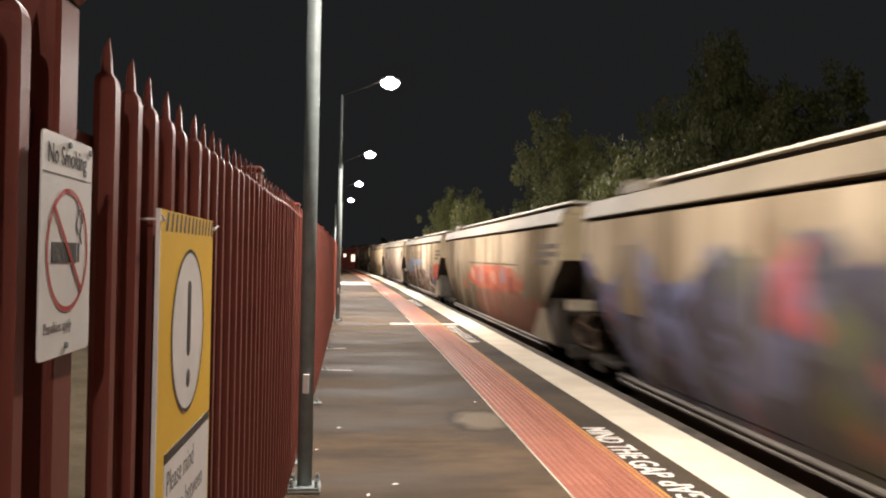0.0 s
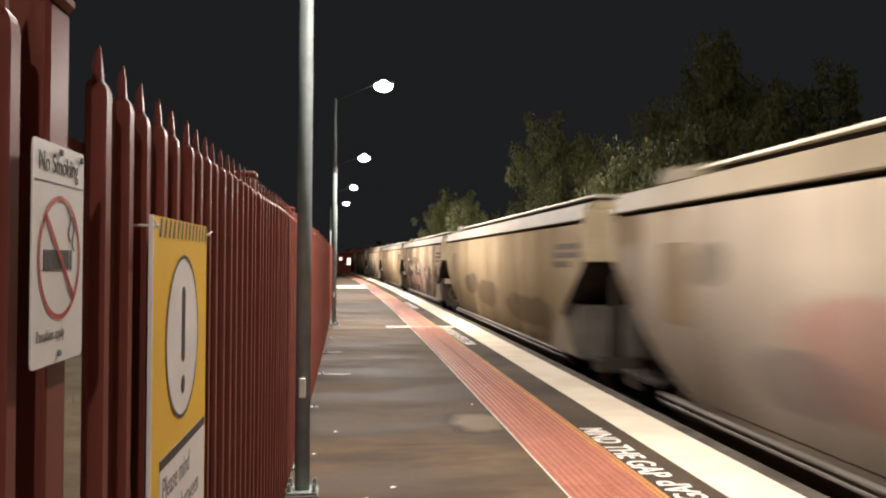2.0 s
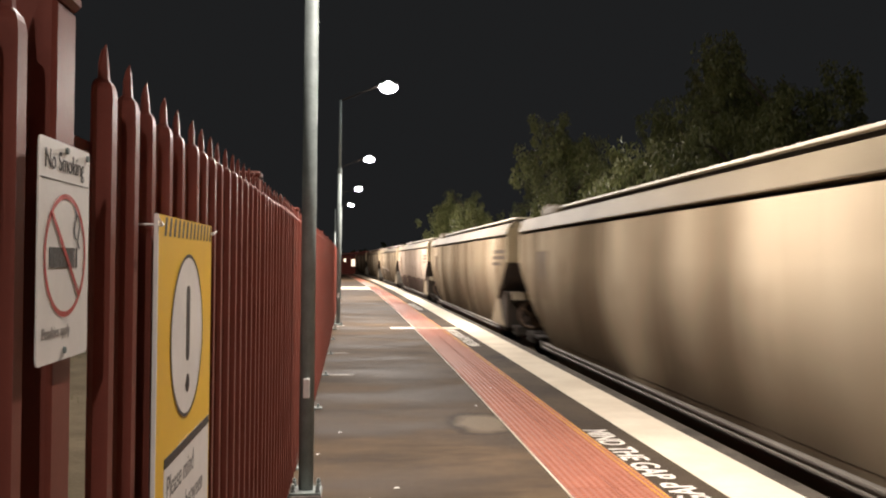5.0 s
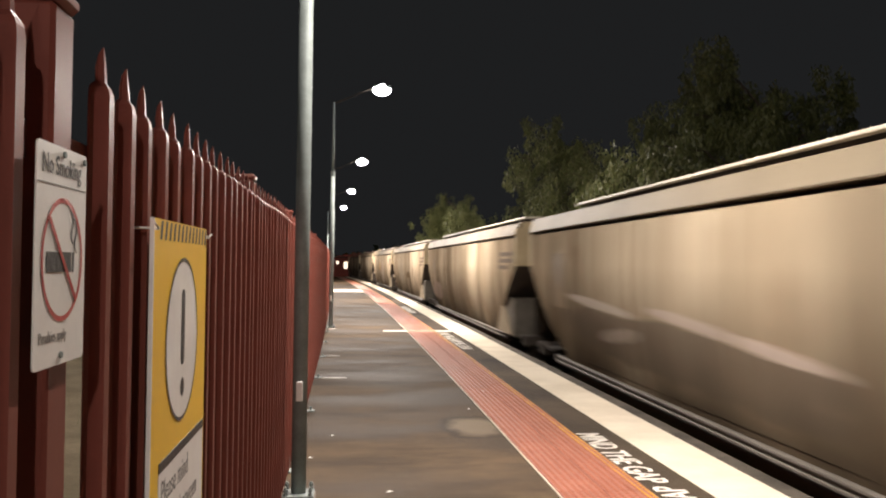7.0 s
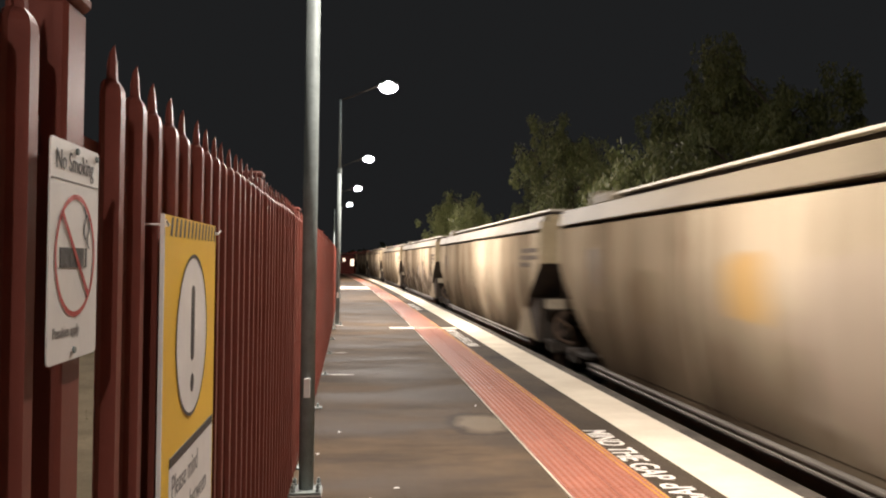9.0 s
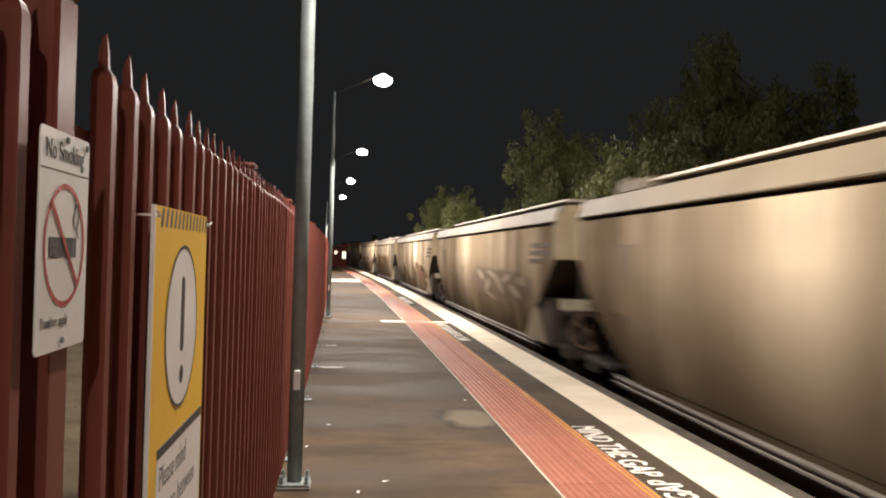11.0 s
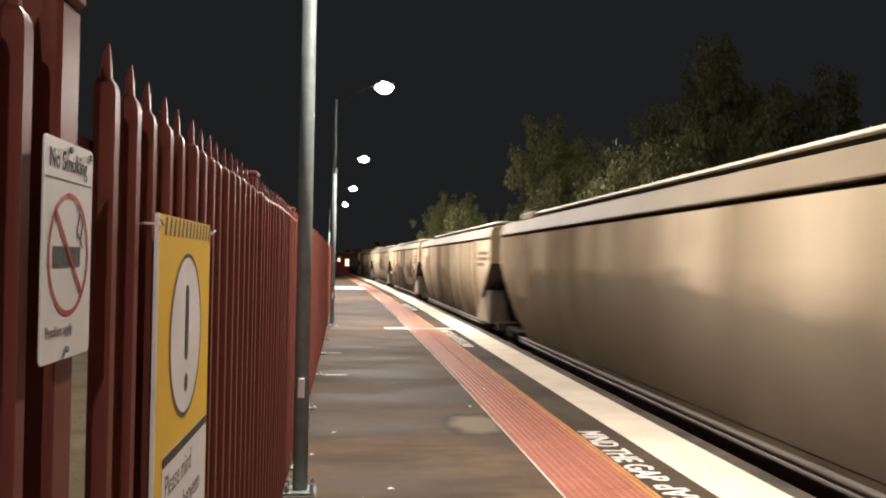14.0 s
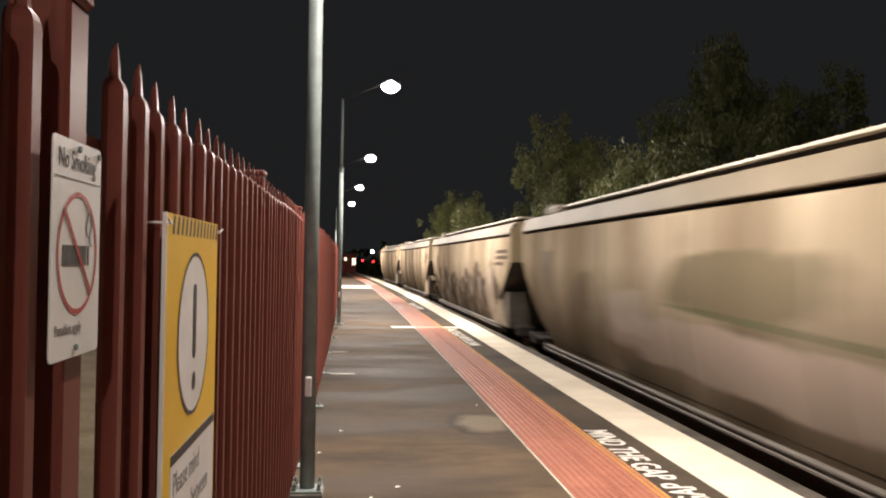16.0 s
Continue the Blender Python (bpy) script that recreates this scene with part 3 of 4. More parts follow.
def wagon_meshes():
    e = L / 2
    k = {}
    body = shell(wagon_levels(), lean=0.45)
    k["body"] = mesh_of(body, "body")
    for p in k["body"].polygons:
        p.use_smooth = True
        # sloping end sheets take the dark steel as painted shade
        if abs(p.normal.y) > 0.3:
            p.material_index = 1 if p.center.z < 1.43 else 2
    k["body"].set_sharp_from_angle(angle=radians(25))
    # recess under the roof edge; its dark colour stands in for shade
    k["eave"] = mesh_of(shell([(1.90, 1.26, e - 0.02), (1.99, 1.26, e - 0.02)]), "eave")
    k["fascia"] = mesh_of(shell([(1.972, 1.435, e - 0.01), (1.985, 1.44, e), (2.185, 1.37, e), (2.205, 1.31, e - 0.02), (2.29, 0.3, e - 0.05)]), "fascia")
    # the end wall runs up past the eave to the roof
    bm = bmesh.new()
    box(-1.424, 1.424, -0.012, 0.10, 1.43, 2.10, 0.012, bm)
    box(-1.30, 1.30, -0.012, 0.10, 2.10, 2.215, 0.012, bm)
    k["end_wall"] = mesh_of(bm, "end_wall")
    # sill along the foot of the side: two bright flanges and a web
    bm = bmesh.new()
    box(-0.05, 0.05, -e + 1.25, e - 1.25, 0.092, 0.122, 0.006, bm)
    box(-0.03, 0.03, -e + 1.25, e - 1.25, 0.0, 0.092, 0.0, bm)
    box(-0.05, 0.05, -e + 1.25, e - 1.25, 0.032, 0.062, 0.006, bm)
    k["sill"] = mesh_of(bm, "sill")
    bm = bmesh.new()
    box(-0.35, 0.35, -e + 0.1, e - 0.1, -0.25, 0.06, 0.02, bm)
    k["skirt"] = mesh_of(box(-0.03, 0.03, -e + 1.9, e - 1.9, -0.55, 0.02, 0.006), "skirt")
    k["centre_sill"] = mesh_of(bm, "centre_sill")
    bm = bmesh.new()
    for y in (0,):
        bm3 = bmesh.new()
        lv = [(-0.55, 0.45, 0.35), (0.19, 1.25, 1.5)]
        rr = [[bm3.verts.new((x, y + q, z)) for x, q in ((-w, -l), (w, -l), (w, l), (-w, l))] for z, w, l in lv]
        for j in range(4):
            bm3.faces.new((rr[0][j], rr[0][(j + 1) % 4], rr[1][(j + 1) % 4], rr[1][j]))
        bm3.faces.new(rr[0][::-1])
        joined(bm, bm3)
    k["chute"] = mesh_of(bm, "chute")
    # roof hatch cover: a long pale lid on a dark upstand
    k["hatch"] = mesh_of(box(-1.16, 1.16, -e + 0.5, e - 1.9, 2.298, 2.336, 0.01), "hatch")
    k["hatch_upstand"] = mesh_of(box(-1.10, 1.10, -e + 0.6, e - 2.0, 2.15, 2.30), "hatch_upstand")
    bm = bmesh.new()
    rod((-1.17, 0, 2.31), (1.17, 0, 2.31), 0.11, None, 12, bm)
    box(-1.22, -1.06, -0.9, 0.06, 2.2, 2.36, 0.04, bm)
    k["hatch_lever"] = mesh_of(bm, "hatch_lever")
    bm = bmesh.new()
    box(-1.25, 1.25, -0.09, 0.09, 0.02, 0.20, 0.01, bm)
    box(-1.2, 1.2, -0.03, 0.55, 0.12, 0.16, 0.0, bm)
    k["headstock"] = mesh_of(bm, "headstock")
    bm = bmesh.new()
    rod((0, -0.35, -0.02), (0, 0.55, -0.02), 0.09, None, 8, bm)
    box(-0.16, 0.16, -0.48, -0.22, -0.16, 0.12, 0.03, bm)
    k["coupler"] = mesh_of(bm, "coupler")
    bm = bmesh.new()
    turn = pose(0, 0, 0, 90, 0, 0)
    ring(0.25, 0.024, turn, bm)
    for a in range(5):
        q = 2 * math.pi * a / 5
        rod((0, 0, 0), (0.25 * math.cos(q), 0, 0.25 * math.sin(q)), 0.017, None, 6, bm)
    rod((0, -0.02, 0), (0, 0.5, 0), 0.03, None, 8, bm)
    k["brake_wheel"] = mesh_of(bm, "brake_wheel")
    bm = bmesh.new()
    box(-0.035, 0.035, -0.035, 0.035, 0.16, 1.42, 0.0, bm)
    k["end_strut"] = mesh_of(bm, "end_strut")
    bm = bmesh.new()
    box(-1.3, 1.3, -0.03, 0.03, 0.70, 0.86, 0.008, bm)
    k["cross_beam"] = mesh_of(bm, "cross_beam")
    bm = box(-1.32, 1.32, 0.0, 0.95, 0.12, 0.84, 0.02)
    k["end_box"] = mesh_of(bm, "end_box")
    k["end_box_dark"] = k["end_box"].copy()
    bm = bmesh.new()
    ring0 = [bm.verts.new((-0.012, y, z)) for y, z in ((-e + 1.45, 0.80), (-e + 0.75, 0.16), (-e + 2.1, 0.16))]
    ring1 = [bm.verts.new((0.012, *v.co[1:])) for v in ring0]
    bm.faces.new(ring0)
    bm.faces.new(ring1[::-1])
    for i in range(3):
        bm.faces.new((ring0[i], ring0[(i + 1) % 3], ring1[(i + 1) % 3], ring1[i]))
    k["bracket"] = mesh_of(bm, "bracket")
    bm = bmesh.new()
    for x in (-1.12, 1.12):
        box(x - 0.06, x + 0.06, -1.15, 1.15, -0.62, -0.36, 0.03, bm)
        box(x - 0.08, x + 0.08, -0.25, 0.25, -0.8, -0.2, 0.03, bm)
        for y in (-0.9, 0.9):
            box(x - 0.10, x + 0.10, y - 0.14, y + 0.14, -0.74, -0.44, 0.03, bm)
    box(-1.1, 1.1, -0.2, 0.2, -0.5, -0.25, 0.02, bm)
    k["bogie_frame"] = mesh_of(bm, "bogie_frame")
    bm = bmesh.new()
    rod((-0.9, 0, 0), (0.9, 0, 0), 0.075, None, 10, bm)
    k["axle"] = mesh_of(bm, "axle")
    k["wheel"] = wheel_mesh()
    # stencilled lettering, too worn to read: bars
    for i, (z, a, b) in enumerate(((1.645, 0.28, 1.48), (1.525, 0.26, 1.56), (1.40, 0.72, 1.62))):
        k["stencil%d" % i] = mesh_of(box(-1.426, -1.421, -e + a, -e + b, z - 0.036, z + 0.036), "stencil_bar")
    k["data_panel"] = mesh_of(side_strip(e - 2.2, e - 1.5, 0.86, 1.62, 0.003), "data_panel")
    k["seam"] = mesh_of(side_strip(-0.03, 0.03, 0.14, 1.90, 0.007), "seam")
    return k


WM = wagon_meshes()
END_PAINT = worn("pale_end_paint", (0.42, 0.345, 0.225), (0.30, 0.24, 0.15), 1.3, 0.6, 0, 30, 0.2)
STENCIL = worn("stencil_black", (0.09, 0.07, 0.048), (0.14, 0.105, 0.075), 5, 0.7)
PANEL = worn("faded_panel", (0.205, 0.15, 0.09), (0.165, 0.12, 0.075), 3, 0.6)
SILL_STEEL = worn("dusty_sill_steel", (0.150, 0.134, 0.115), (0.085, 0.075, 0.064), 3, 0.6)
DULL = worn("dull_grey_steel", (0.11, 0.100, 0.085), (0.065, 0.058, 0.049), 3, 0.6)
PALE = worn("pale_dusty_steel", (0.42, 0.37, 0.29), (0.28, 0.24, 0.18), 3, 0.6)


RUSTY = worn("rusty_brown_steel", (0.15, 0.105, 0.075), (0.085, 0.06, 0.045), 5, 0.7)


def wagon(style, label, end_kind, lever):
    e = L / 2
    w = thing("hopper_wagon", Matrix(), label, "railway wagon", "wagons of the grain train")

    def add(name, mat, m=None, parent=w, lab="", called=""):
        me = WM[name]
        if not me.materials:
            me.materials.append(mat)
        return part(called or name, me, None, parent, lab, m)

    at = lambda x, y, z, rz=0: pose(x, y, z, 0, 0, rz)
    body_mesh = WM["body"].copy()
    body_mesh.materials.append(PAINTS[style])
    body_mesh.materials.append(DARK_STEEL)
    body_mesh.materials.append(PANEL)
    body = part("body", body_mesh, None, w)
    add("fascia", FASCIA)
    add("eave", DARK_STEEL, lab="recess under the roof edge, coloured dark as shade")
    for x in (-1.235, 1.235):
        add("sill", SILL_STEEL, at(x, 0, 0))
    for x in (-1.17, 1.17):
        add("skirt", PANEL, at(x, 0, 0), lab="dusty steel underframe plate")
    add("centre_sill", DARK_STEEL)
    for y in (-3.4, 0, 3.4):
        add("chute", DARK_STEEL, at(0, y, 0), lab="dark steel discharge chute")
    hatch = add("hatch", ROOF_PAINT, lab="pale roof hatch cover")
    add("hatch_upstand", DARK_STEEL, None, hatch)
    plated = end_kind == "plated"
    if lever:
        add("hatch_lever", FASCIA, at(0, e - 0.95, 0), hatch, "roller at the end of the roof hatch")
    for i in range(3):
        add("stencil%d" % i, STENCIL, None, body, "worn dark stencilled bar", "stencil_bar")
    add("data_panel", PANEL, None, body)
    for y in (-4.9, -2.45, 0.0, 2.45, 4.9):
        add("seam", PAINTS["plain"], at(0, y, 0), body)
    for sgn in (-1, 1):
        end = at(0, sgn * (e - 0.09), 0, 0 if sgn < 0 else 180)
        add("end_wall", END_PAINT, at(0, sgn * e, 0, 0 if sgn < 0 else 180), lab="pale beige end wall")
        # headstock and unplated end box go dark to paint the gap's shade
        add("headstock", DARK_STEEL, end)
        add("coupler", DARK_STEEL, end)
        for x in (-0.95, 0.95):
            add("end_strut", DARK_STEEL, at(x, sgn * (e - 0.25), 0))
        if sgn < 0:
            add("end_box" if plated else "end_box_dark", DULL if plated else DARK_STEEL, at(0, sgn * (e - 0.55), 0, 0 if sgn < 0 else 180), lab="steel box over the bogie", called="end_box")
        if end_kind == "wheel" and sgn < 0:
            add("cross_beam", PALE, at(0, sgn * (e - 0.12), 0))
        if sgn < 0:
            for x in (-1.335, 1.335):
                add("bracket", FASCIA, at(x, 0, 0), lab="triangular beige side plate")
        bogie = add("bogie_frame", DARK_STEEL, at(0, sgn * (e - 1.85), 0), called="bogie")
        for y in (-0.9, 0.9):
            add("axle", DARK_STEEL, at(0, y, RAIL_Z + 0.46), bogie)
            for x in (-0.80, 0.80):
                add("wheel", PALE, at(x, y, RAIL_Z + 0.46, 180 if x > 0 else 0), bogie)
    if end_kind == "wheel":
        add("brake_wheel", RUSTY, at(-0.93, -e - 0.02, 0.42), w, "rusty spoked steel brake wheel")
    return w


STYLES = {
    "plain": "beige steel hopper wagon streaked with rust and dust",
    "blue": "beige hopper wagon covered with blue and green graffiti",
    "red": "beige hopper wagon with red and orange graffiti",
    "mixed": "beige hopper wagon with red, blue and grey graffiti",
    "blush": "beige hopper wagon with one pale pink graffiti tag",
    "grey": "beige hopper wagon with faded grey graffiti on its lower side",
    "whitened": "whitened beige hopper wagon with a pink and violet tag",
    "golden": "golden beige hopper wagon with dark scribbles low down",
    "letters": "beige hopper wagon with white and pink painted letters",
    "panelled": "golden beige hopper wagon with one white square",
    "violet": "pale pinkish hopper wagon with a dark violet foot",
    "wave": "beige hopper wagon with a pale wavy painted line",
    "rosy": "streaked beige hopper wagon with a faint rose stain",
    "patched": "grey-beige hopper wagon with a small brown patch",
    "ochre": "beige hopper wagon with an ochre square on its side",
    "scrawl": "beige hopper wagon with grey and white scrawled letters",
    "orange": "beige hopper wagon painted over in brown, with an orange disc",
    "maroon": "beige hopper wagon with dark maroon letters low down",
    "banded": "beige hopper wagon with a grey painted lower half",
    "faint": "beige hopper wagon with faint reddish scribbles",
    "shadowed": "beige hopper wagon with dark grey letters and a pink patch",
    "green": "beige hopper wagon with a green-brown patch over pale pink",
}
ORDER = ("plain blue red mixed whitened golden letters panelled grey plain plain violet wave rosy patched ochre plain "
         "grey plain scrawl blush orange maroon banded faint shadowed green grey plain plain").split()
MODELS = {}
wagons = []
for n, style in enumerate(ORDER):
    kind = (style, "plated" if n in (3, 5, 12, 13, 14, 21, 22, 24, 27) else "dark" if n == 25 else "wheel", n not in (3, 11, 12, 13, 14, 19, 20, 21, 22, 24, 25))
    if kind not in MODELS:
        MODELS[kind] = wagon(style, STYLES[style], kind[1], kind[2])
        wagons.append(MODELS[kind])
    else:
        wagons.append(copy_thing(MODELS[kind], Matrix()))


# ---- fence ----
FENCE_FIRST, FENCE_STEP, TIP = 1.41, 0.1414, 1.785


def pale_mesh():
    """A corrugated steel pale with a pointed head."""
    bm = bmesh.new()
    prof = [(-0.036, -0.006), (-0.025, -0.003), (-0.014, 0.018), (0.014, 0.018), (0.025, -0.003), (0.036, -0.006)]
    # height, share of the width, the depth at which the narrowing head stands
    levels = [(0.03, 1.0, 0.012), (TIP - 0.084, 1.0, 0.012), (TIP - 0.073, 0.95, 0.011), (TIP - 0.065, 0.82, 0.009), (TIP - 0.060, 0.62, 0.006), (TIP - 0.057, 0.46, 0.005), (TIP - 0.034, 0.42, 0.004), (TIP - 0.014, 0.27, 0.003), (TIP, 0.04, 0.003)]
    rings = []
    for z, k, mid in levels:
        rings.append([bm.verts.new((mid + (d - 0.012) * k, y * k, z)) for y, d in prof] + [bm.verts.new((mid + (d - 0.015) * k, y * k, z)) for y, d in reversed(prof)])
    n = len(rings[0])
    for a, b in zip(rings, rings[1:]):
        for j in range(n):
            bm.faces.new((a[j], a[(j + 1) % n], b[(j + 1) % n], b[j]))
    bm.faces.new(rings[-1])
    return mesh_of(bm, "pale")


fence = thing("palisade_fence", Matrix(), "glossy red-brown steel palisade fence along the platform", "fence")
FX = FB
for z in (0.32, 1.60):
    part("fence_rail", strip([(FX - 0.050, z - 0.025), (FX - 0.013, z - 0.025), (FX - 0.013, z + 0.025), (FX - 0.050, z + 0.025)], -3.4, P_END, 2.4, True), FENCE_RED, fence)
post_bm = box(-0.04, 0.04, -0.04, 0.04, 0.0, 1.80, 0.006)
box(-0.046, 0.046, -0.046, 0.046, 1.80, 1.825, 0.008, post_bm)
post_me = mesh_of(post_bm, "fence_post")
post_me.materials.append(FENCE_RED)
for i in range(-2, 37):
    part("fence_post", post_me, None, fence, m=arc(FX - (0.035 if i else 0.022), 1.178 + 2.42 * i, -0.02))
# galvanised feet that hold the posts to the platform
for i in range(0, 20):
    foot_bm = box(0.0, 0.10, -0.05, 0.05, 0.0, 0.012, 0.003)
    box(0.0, 0.012, -0.05, 0.05, 0.0, 0.10, 0.003, foot_bm)
    rod((0.06, 0, 0.01), (0.06, 0, 0.045), 0.012, None, 6, foot_bm)
    part("post_foot", foot_bm, GALVANISED, fence, "galvanised bracket bolted to the platform", m=arc(FX + 0.002, 1.17 + 2.42 * i, 0))
pale_me = pale_mesh()
pale_me.materials.append(FENCE_RED)
far_bm = bmesh.new()
for i in range(-34, 618):
    if i in (-1, -2):
        continue
    s = FENCE_FIRST + FENCE_STEP * i + (0.045 if i < 0 else 0.0)
    m = arc(FX, s, 0.012 * noise.noise((s * 0.7, 0, 0))) @ pose(0, 0, 0, 0.35 * noise.noise((i * 1.7, 5, 0)), 0.35 * noise.noise((i * 1.3, 0, 5)), 0)
    if i < 262:
        part("pale", pale_me, None, fence, m=m)
    else:
        old = len(far_bm.verts)
        far_bm.from_mesh(pale_me)
        far_bm.verts.ensure_lookup_table()
        for v in far_bm.verts[old:]:
            v.co = m @ v.co
far = part("far_pales", far_bm, None, fence)
far.data.materials.clear()
far.data.materials.append(FENCE_RED)
far["kind"] = "stuff"


# ---- notices on the fence ----
FACE = Matrix(((0, 0, 1, 0), (1, 0, 0, 0), (0, 1, 0, 0), (0, 0, 0, 1)))      # sign plane: x along the fence, y up, z to the platform


def plate(w, h, t, r, n=5):
    """A flat plate with round corners, its middle at the origin."""
    bm = bmesh.new()
    pts = []
    for cx, cy, a0 in ((w / 2 - r, h / 2 - r, 0), (-w / 2 + r, h / 2 - r, 90), (-w / 2 + r, -h / 2 + r, 180), (w / 2 - r, -h / 2 + r, 270)):
        for i in range(n + 1):
            a = radians(a0 + 90 * i / n)
            pts.append((cx + r * math.cos(a), cy + r * math.sin(a)))
    low = [bm.verts.new((x, y, 0)) for x, y in pts]
    top = [bm.verts.new((x, y, t)) for x, y in pts]
    bm.faces.new(low[::-1])
    bm.faces.new(top)
    for i in range(len(pts)):
        j = (i + 1) % len(pts)
        bm.faces.new((low[i], low[j], top[j], top[i]))
    return bm


def disc(r0, r1, t, n=48):
    """A flat ring, or a disc where r0 is nought."""
    bm = bmesh.new()
    o = [bm.verts.new((r1 * math.cos(2 * math.pi * i / n), r1 * math.sin(2 * math.pi * i / n), t)) for i in range(n)]
    if r0:
        q = [bm.verts.new((r0 * math.cos(2 * math.pi * i / n), r0 * math.sin(2 * math.pi * i / n), t)) for i in range(n)]
        for i in range(n):
            bm.faces.new((o[i], o[(i + 1) % n], q[(i + 1) % n], q[i]))
    else:
        bm.faces.new(o)
    return bm


def no_smoking():
    w, h = 0.192, 0.280
    sign = thing("no_smoking_sign", arc(FX + 0.026, 1.154, 1.451) @ FACE, "weathered white metal no smoking sign screwed to the fence", "sign")
    part("plate", plate(w, h, 0.002, 0.008), SIGN_WHITE, sign)
    part("red_ring", disc(0.073, 0.080, 0.0026), SIGN_RED, sign, m=pose(0.002, -0.005, 0))
    part("cigarette", box(-0.058, 0.036, -0.013, 0.013, 0.002, 0.0027), SIGN_BLACK, sign, m=pose(0, -0.008, 0))
    part("ember", box(0.042, 0.047, -0.013, 0.013, 0.002, 0.0027), SIGN_GREY, sign, m=pose(0, -0.008, 0))
    bm = bmesh.new()
    for dx, dy in ((0, 0), (0.015, -0.012)):
        last = None
        for i in range(13):
            q = i / 12
            x, y = 0.030 + dx + 0.013 * q + 0.007 * math.sin(q * 6.0), 0.062 + dy - 0.046 * q
            now = (bm.verts.new((x - 0.0027, y, 0.0027)), bm.verts.new((x + 0.0027, y, 0.0027)))
            if last:
                bm.faces.new((last[0], last[1], now[1], now[0]))
            last = now
    part("smoke", bm, SIGN_BLACK, sign)
    part("red_bar", box(-0.0035, 0.0035, -0.076, 0.076, 0.0028, 0.0032), SIGN_RED, sign, m=pose(0.002, -0.005, 0, 0, 0, 45))
    part("rule", box(-w / 2 + 0.004, w / 2 - 0.004, -0.0006, 0.0006, 0.002, 0.0025), SIGN_GREY, sign, m=pose(0, 0.090, 0))
    lettering("No Smoking", 0.0345, SIGN_BLACK, pose(-0.078, 0.103, 0.0024), sign, squeeze=0.86)
    lettering("Penalties apply", 0.0195, SIGN_FADED, pose(-0.080, -0.108, 0.0024), sign, squeeze=0.88)
    for x, y in ((0.0, 0.131), (0.0, -0.128), (0.084, 0.130)):
        part("screw", rod((x, y, 0), (x, y, 0.005), 0.005, 0.004, 10), GALVANISED, sign)


def mind_sign():
    w, h, mid = 0.60, 0.95, 1.935
    top = 1.527
    sign = thing("mind_the_gap_sign", arc(FX + 0.03, mid, top) @ FACE, "yellow plastic warning sign tied to the fence", "sign")
    bm = plate(w, h, 0.005, 0.004, 1)
    part("panel", bm, SIGN_YELLOW, sign, m=pose(0, -h / 2, 0))
    part("edge_strip", box(-w / 2 - 0.003, -w / 2 + 0.004, -h, 0, 0.0, 0.0075), SIGN_WHITE, sign)
    bm = bmesh.new()
    for i in range(13):
        x = -w / 2 + 0.06 + i * 0.042
        q = [bm.verts.new((x + a, b, 0.0056)) for a, b in ((0, -0.040), (0.018, -0.040), (0.030, -0.003), (0.012, -0.003))]
        bm.faces.new(q)
    part("hazard_stripes", bm, SIGN_BLACK, sign, "row of slanted black stripes")
    part("white_disc", disc(0, 0.172, 0.0058), SIGN_WHITE, sign, m=pose(0.004, -0.252, 0))
    part("disc_rim", disc(0.170, 0.178, 0.0064), SIGN_BLACK, sign, m=pose(0.004, -0.252, 0))
    part("exclamation_bar", plate(0.036, 0.165, 0.0066, 0.017), SIGN_BLACK, sign, m=pose(0.004, -0.226, 0))
    part("exclamation_dot", disc(0, 0.0205, 0.0066, 24), SIGN_BLACK, sign, m=pose(0.004, -0.358, 0))
    part("rule", box(-0.245, 0.255, -0.020, 0.0, 0.005, 0.0066), SIGN_BLACK, sign, m=pose(0.03, -0.478, 0))
    part("text_panel", box(-0.245, 0.255, -0.44, -0.020, 0.005, 0.0062), SIGN_WHITE, sign, m=pose(0.03, -0.478, 0))
    for i, line in enumerate(("Please mind", "the gap between")):
        lettering(line, 0.068, SIGN_GREY, pose(-0.195, -0.565 - 0.074 * i, 0.0064), sign, squeeze=0.88)
    for a, b in ((-0.195, 0.01), (0.03, 0.19)):
        part("text_bar", box(a, b, -0.735, -0.70, 0.006, 0.0068), SIGN_GREY, sign)
    for x in (-w / 2 + 0.012, w / 2 - 0.012):
        bm = rod((x, -0.02, -0.035), (x, -0.02, 0.012), 0.0022, None, 6)
        rod((x, -0.02, 0.012), (x - 0.035 * (1 if x < 0 else -1), -0.012, 0.014), 0.0022, None, 6, bm)
        rod((x - 0.005, -0.02, 0.010), (x + 0.005, -0.02, 0.010), 0.0045, None, 6, bm)
        part("cable_tie", bm, SIGN_WHITE, sign, "pale plastic cable tie")


no_smoking()
mind_sign()


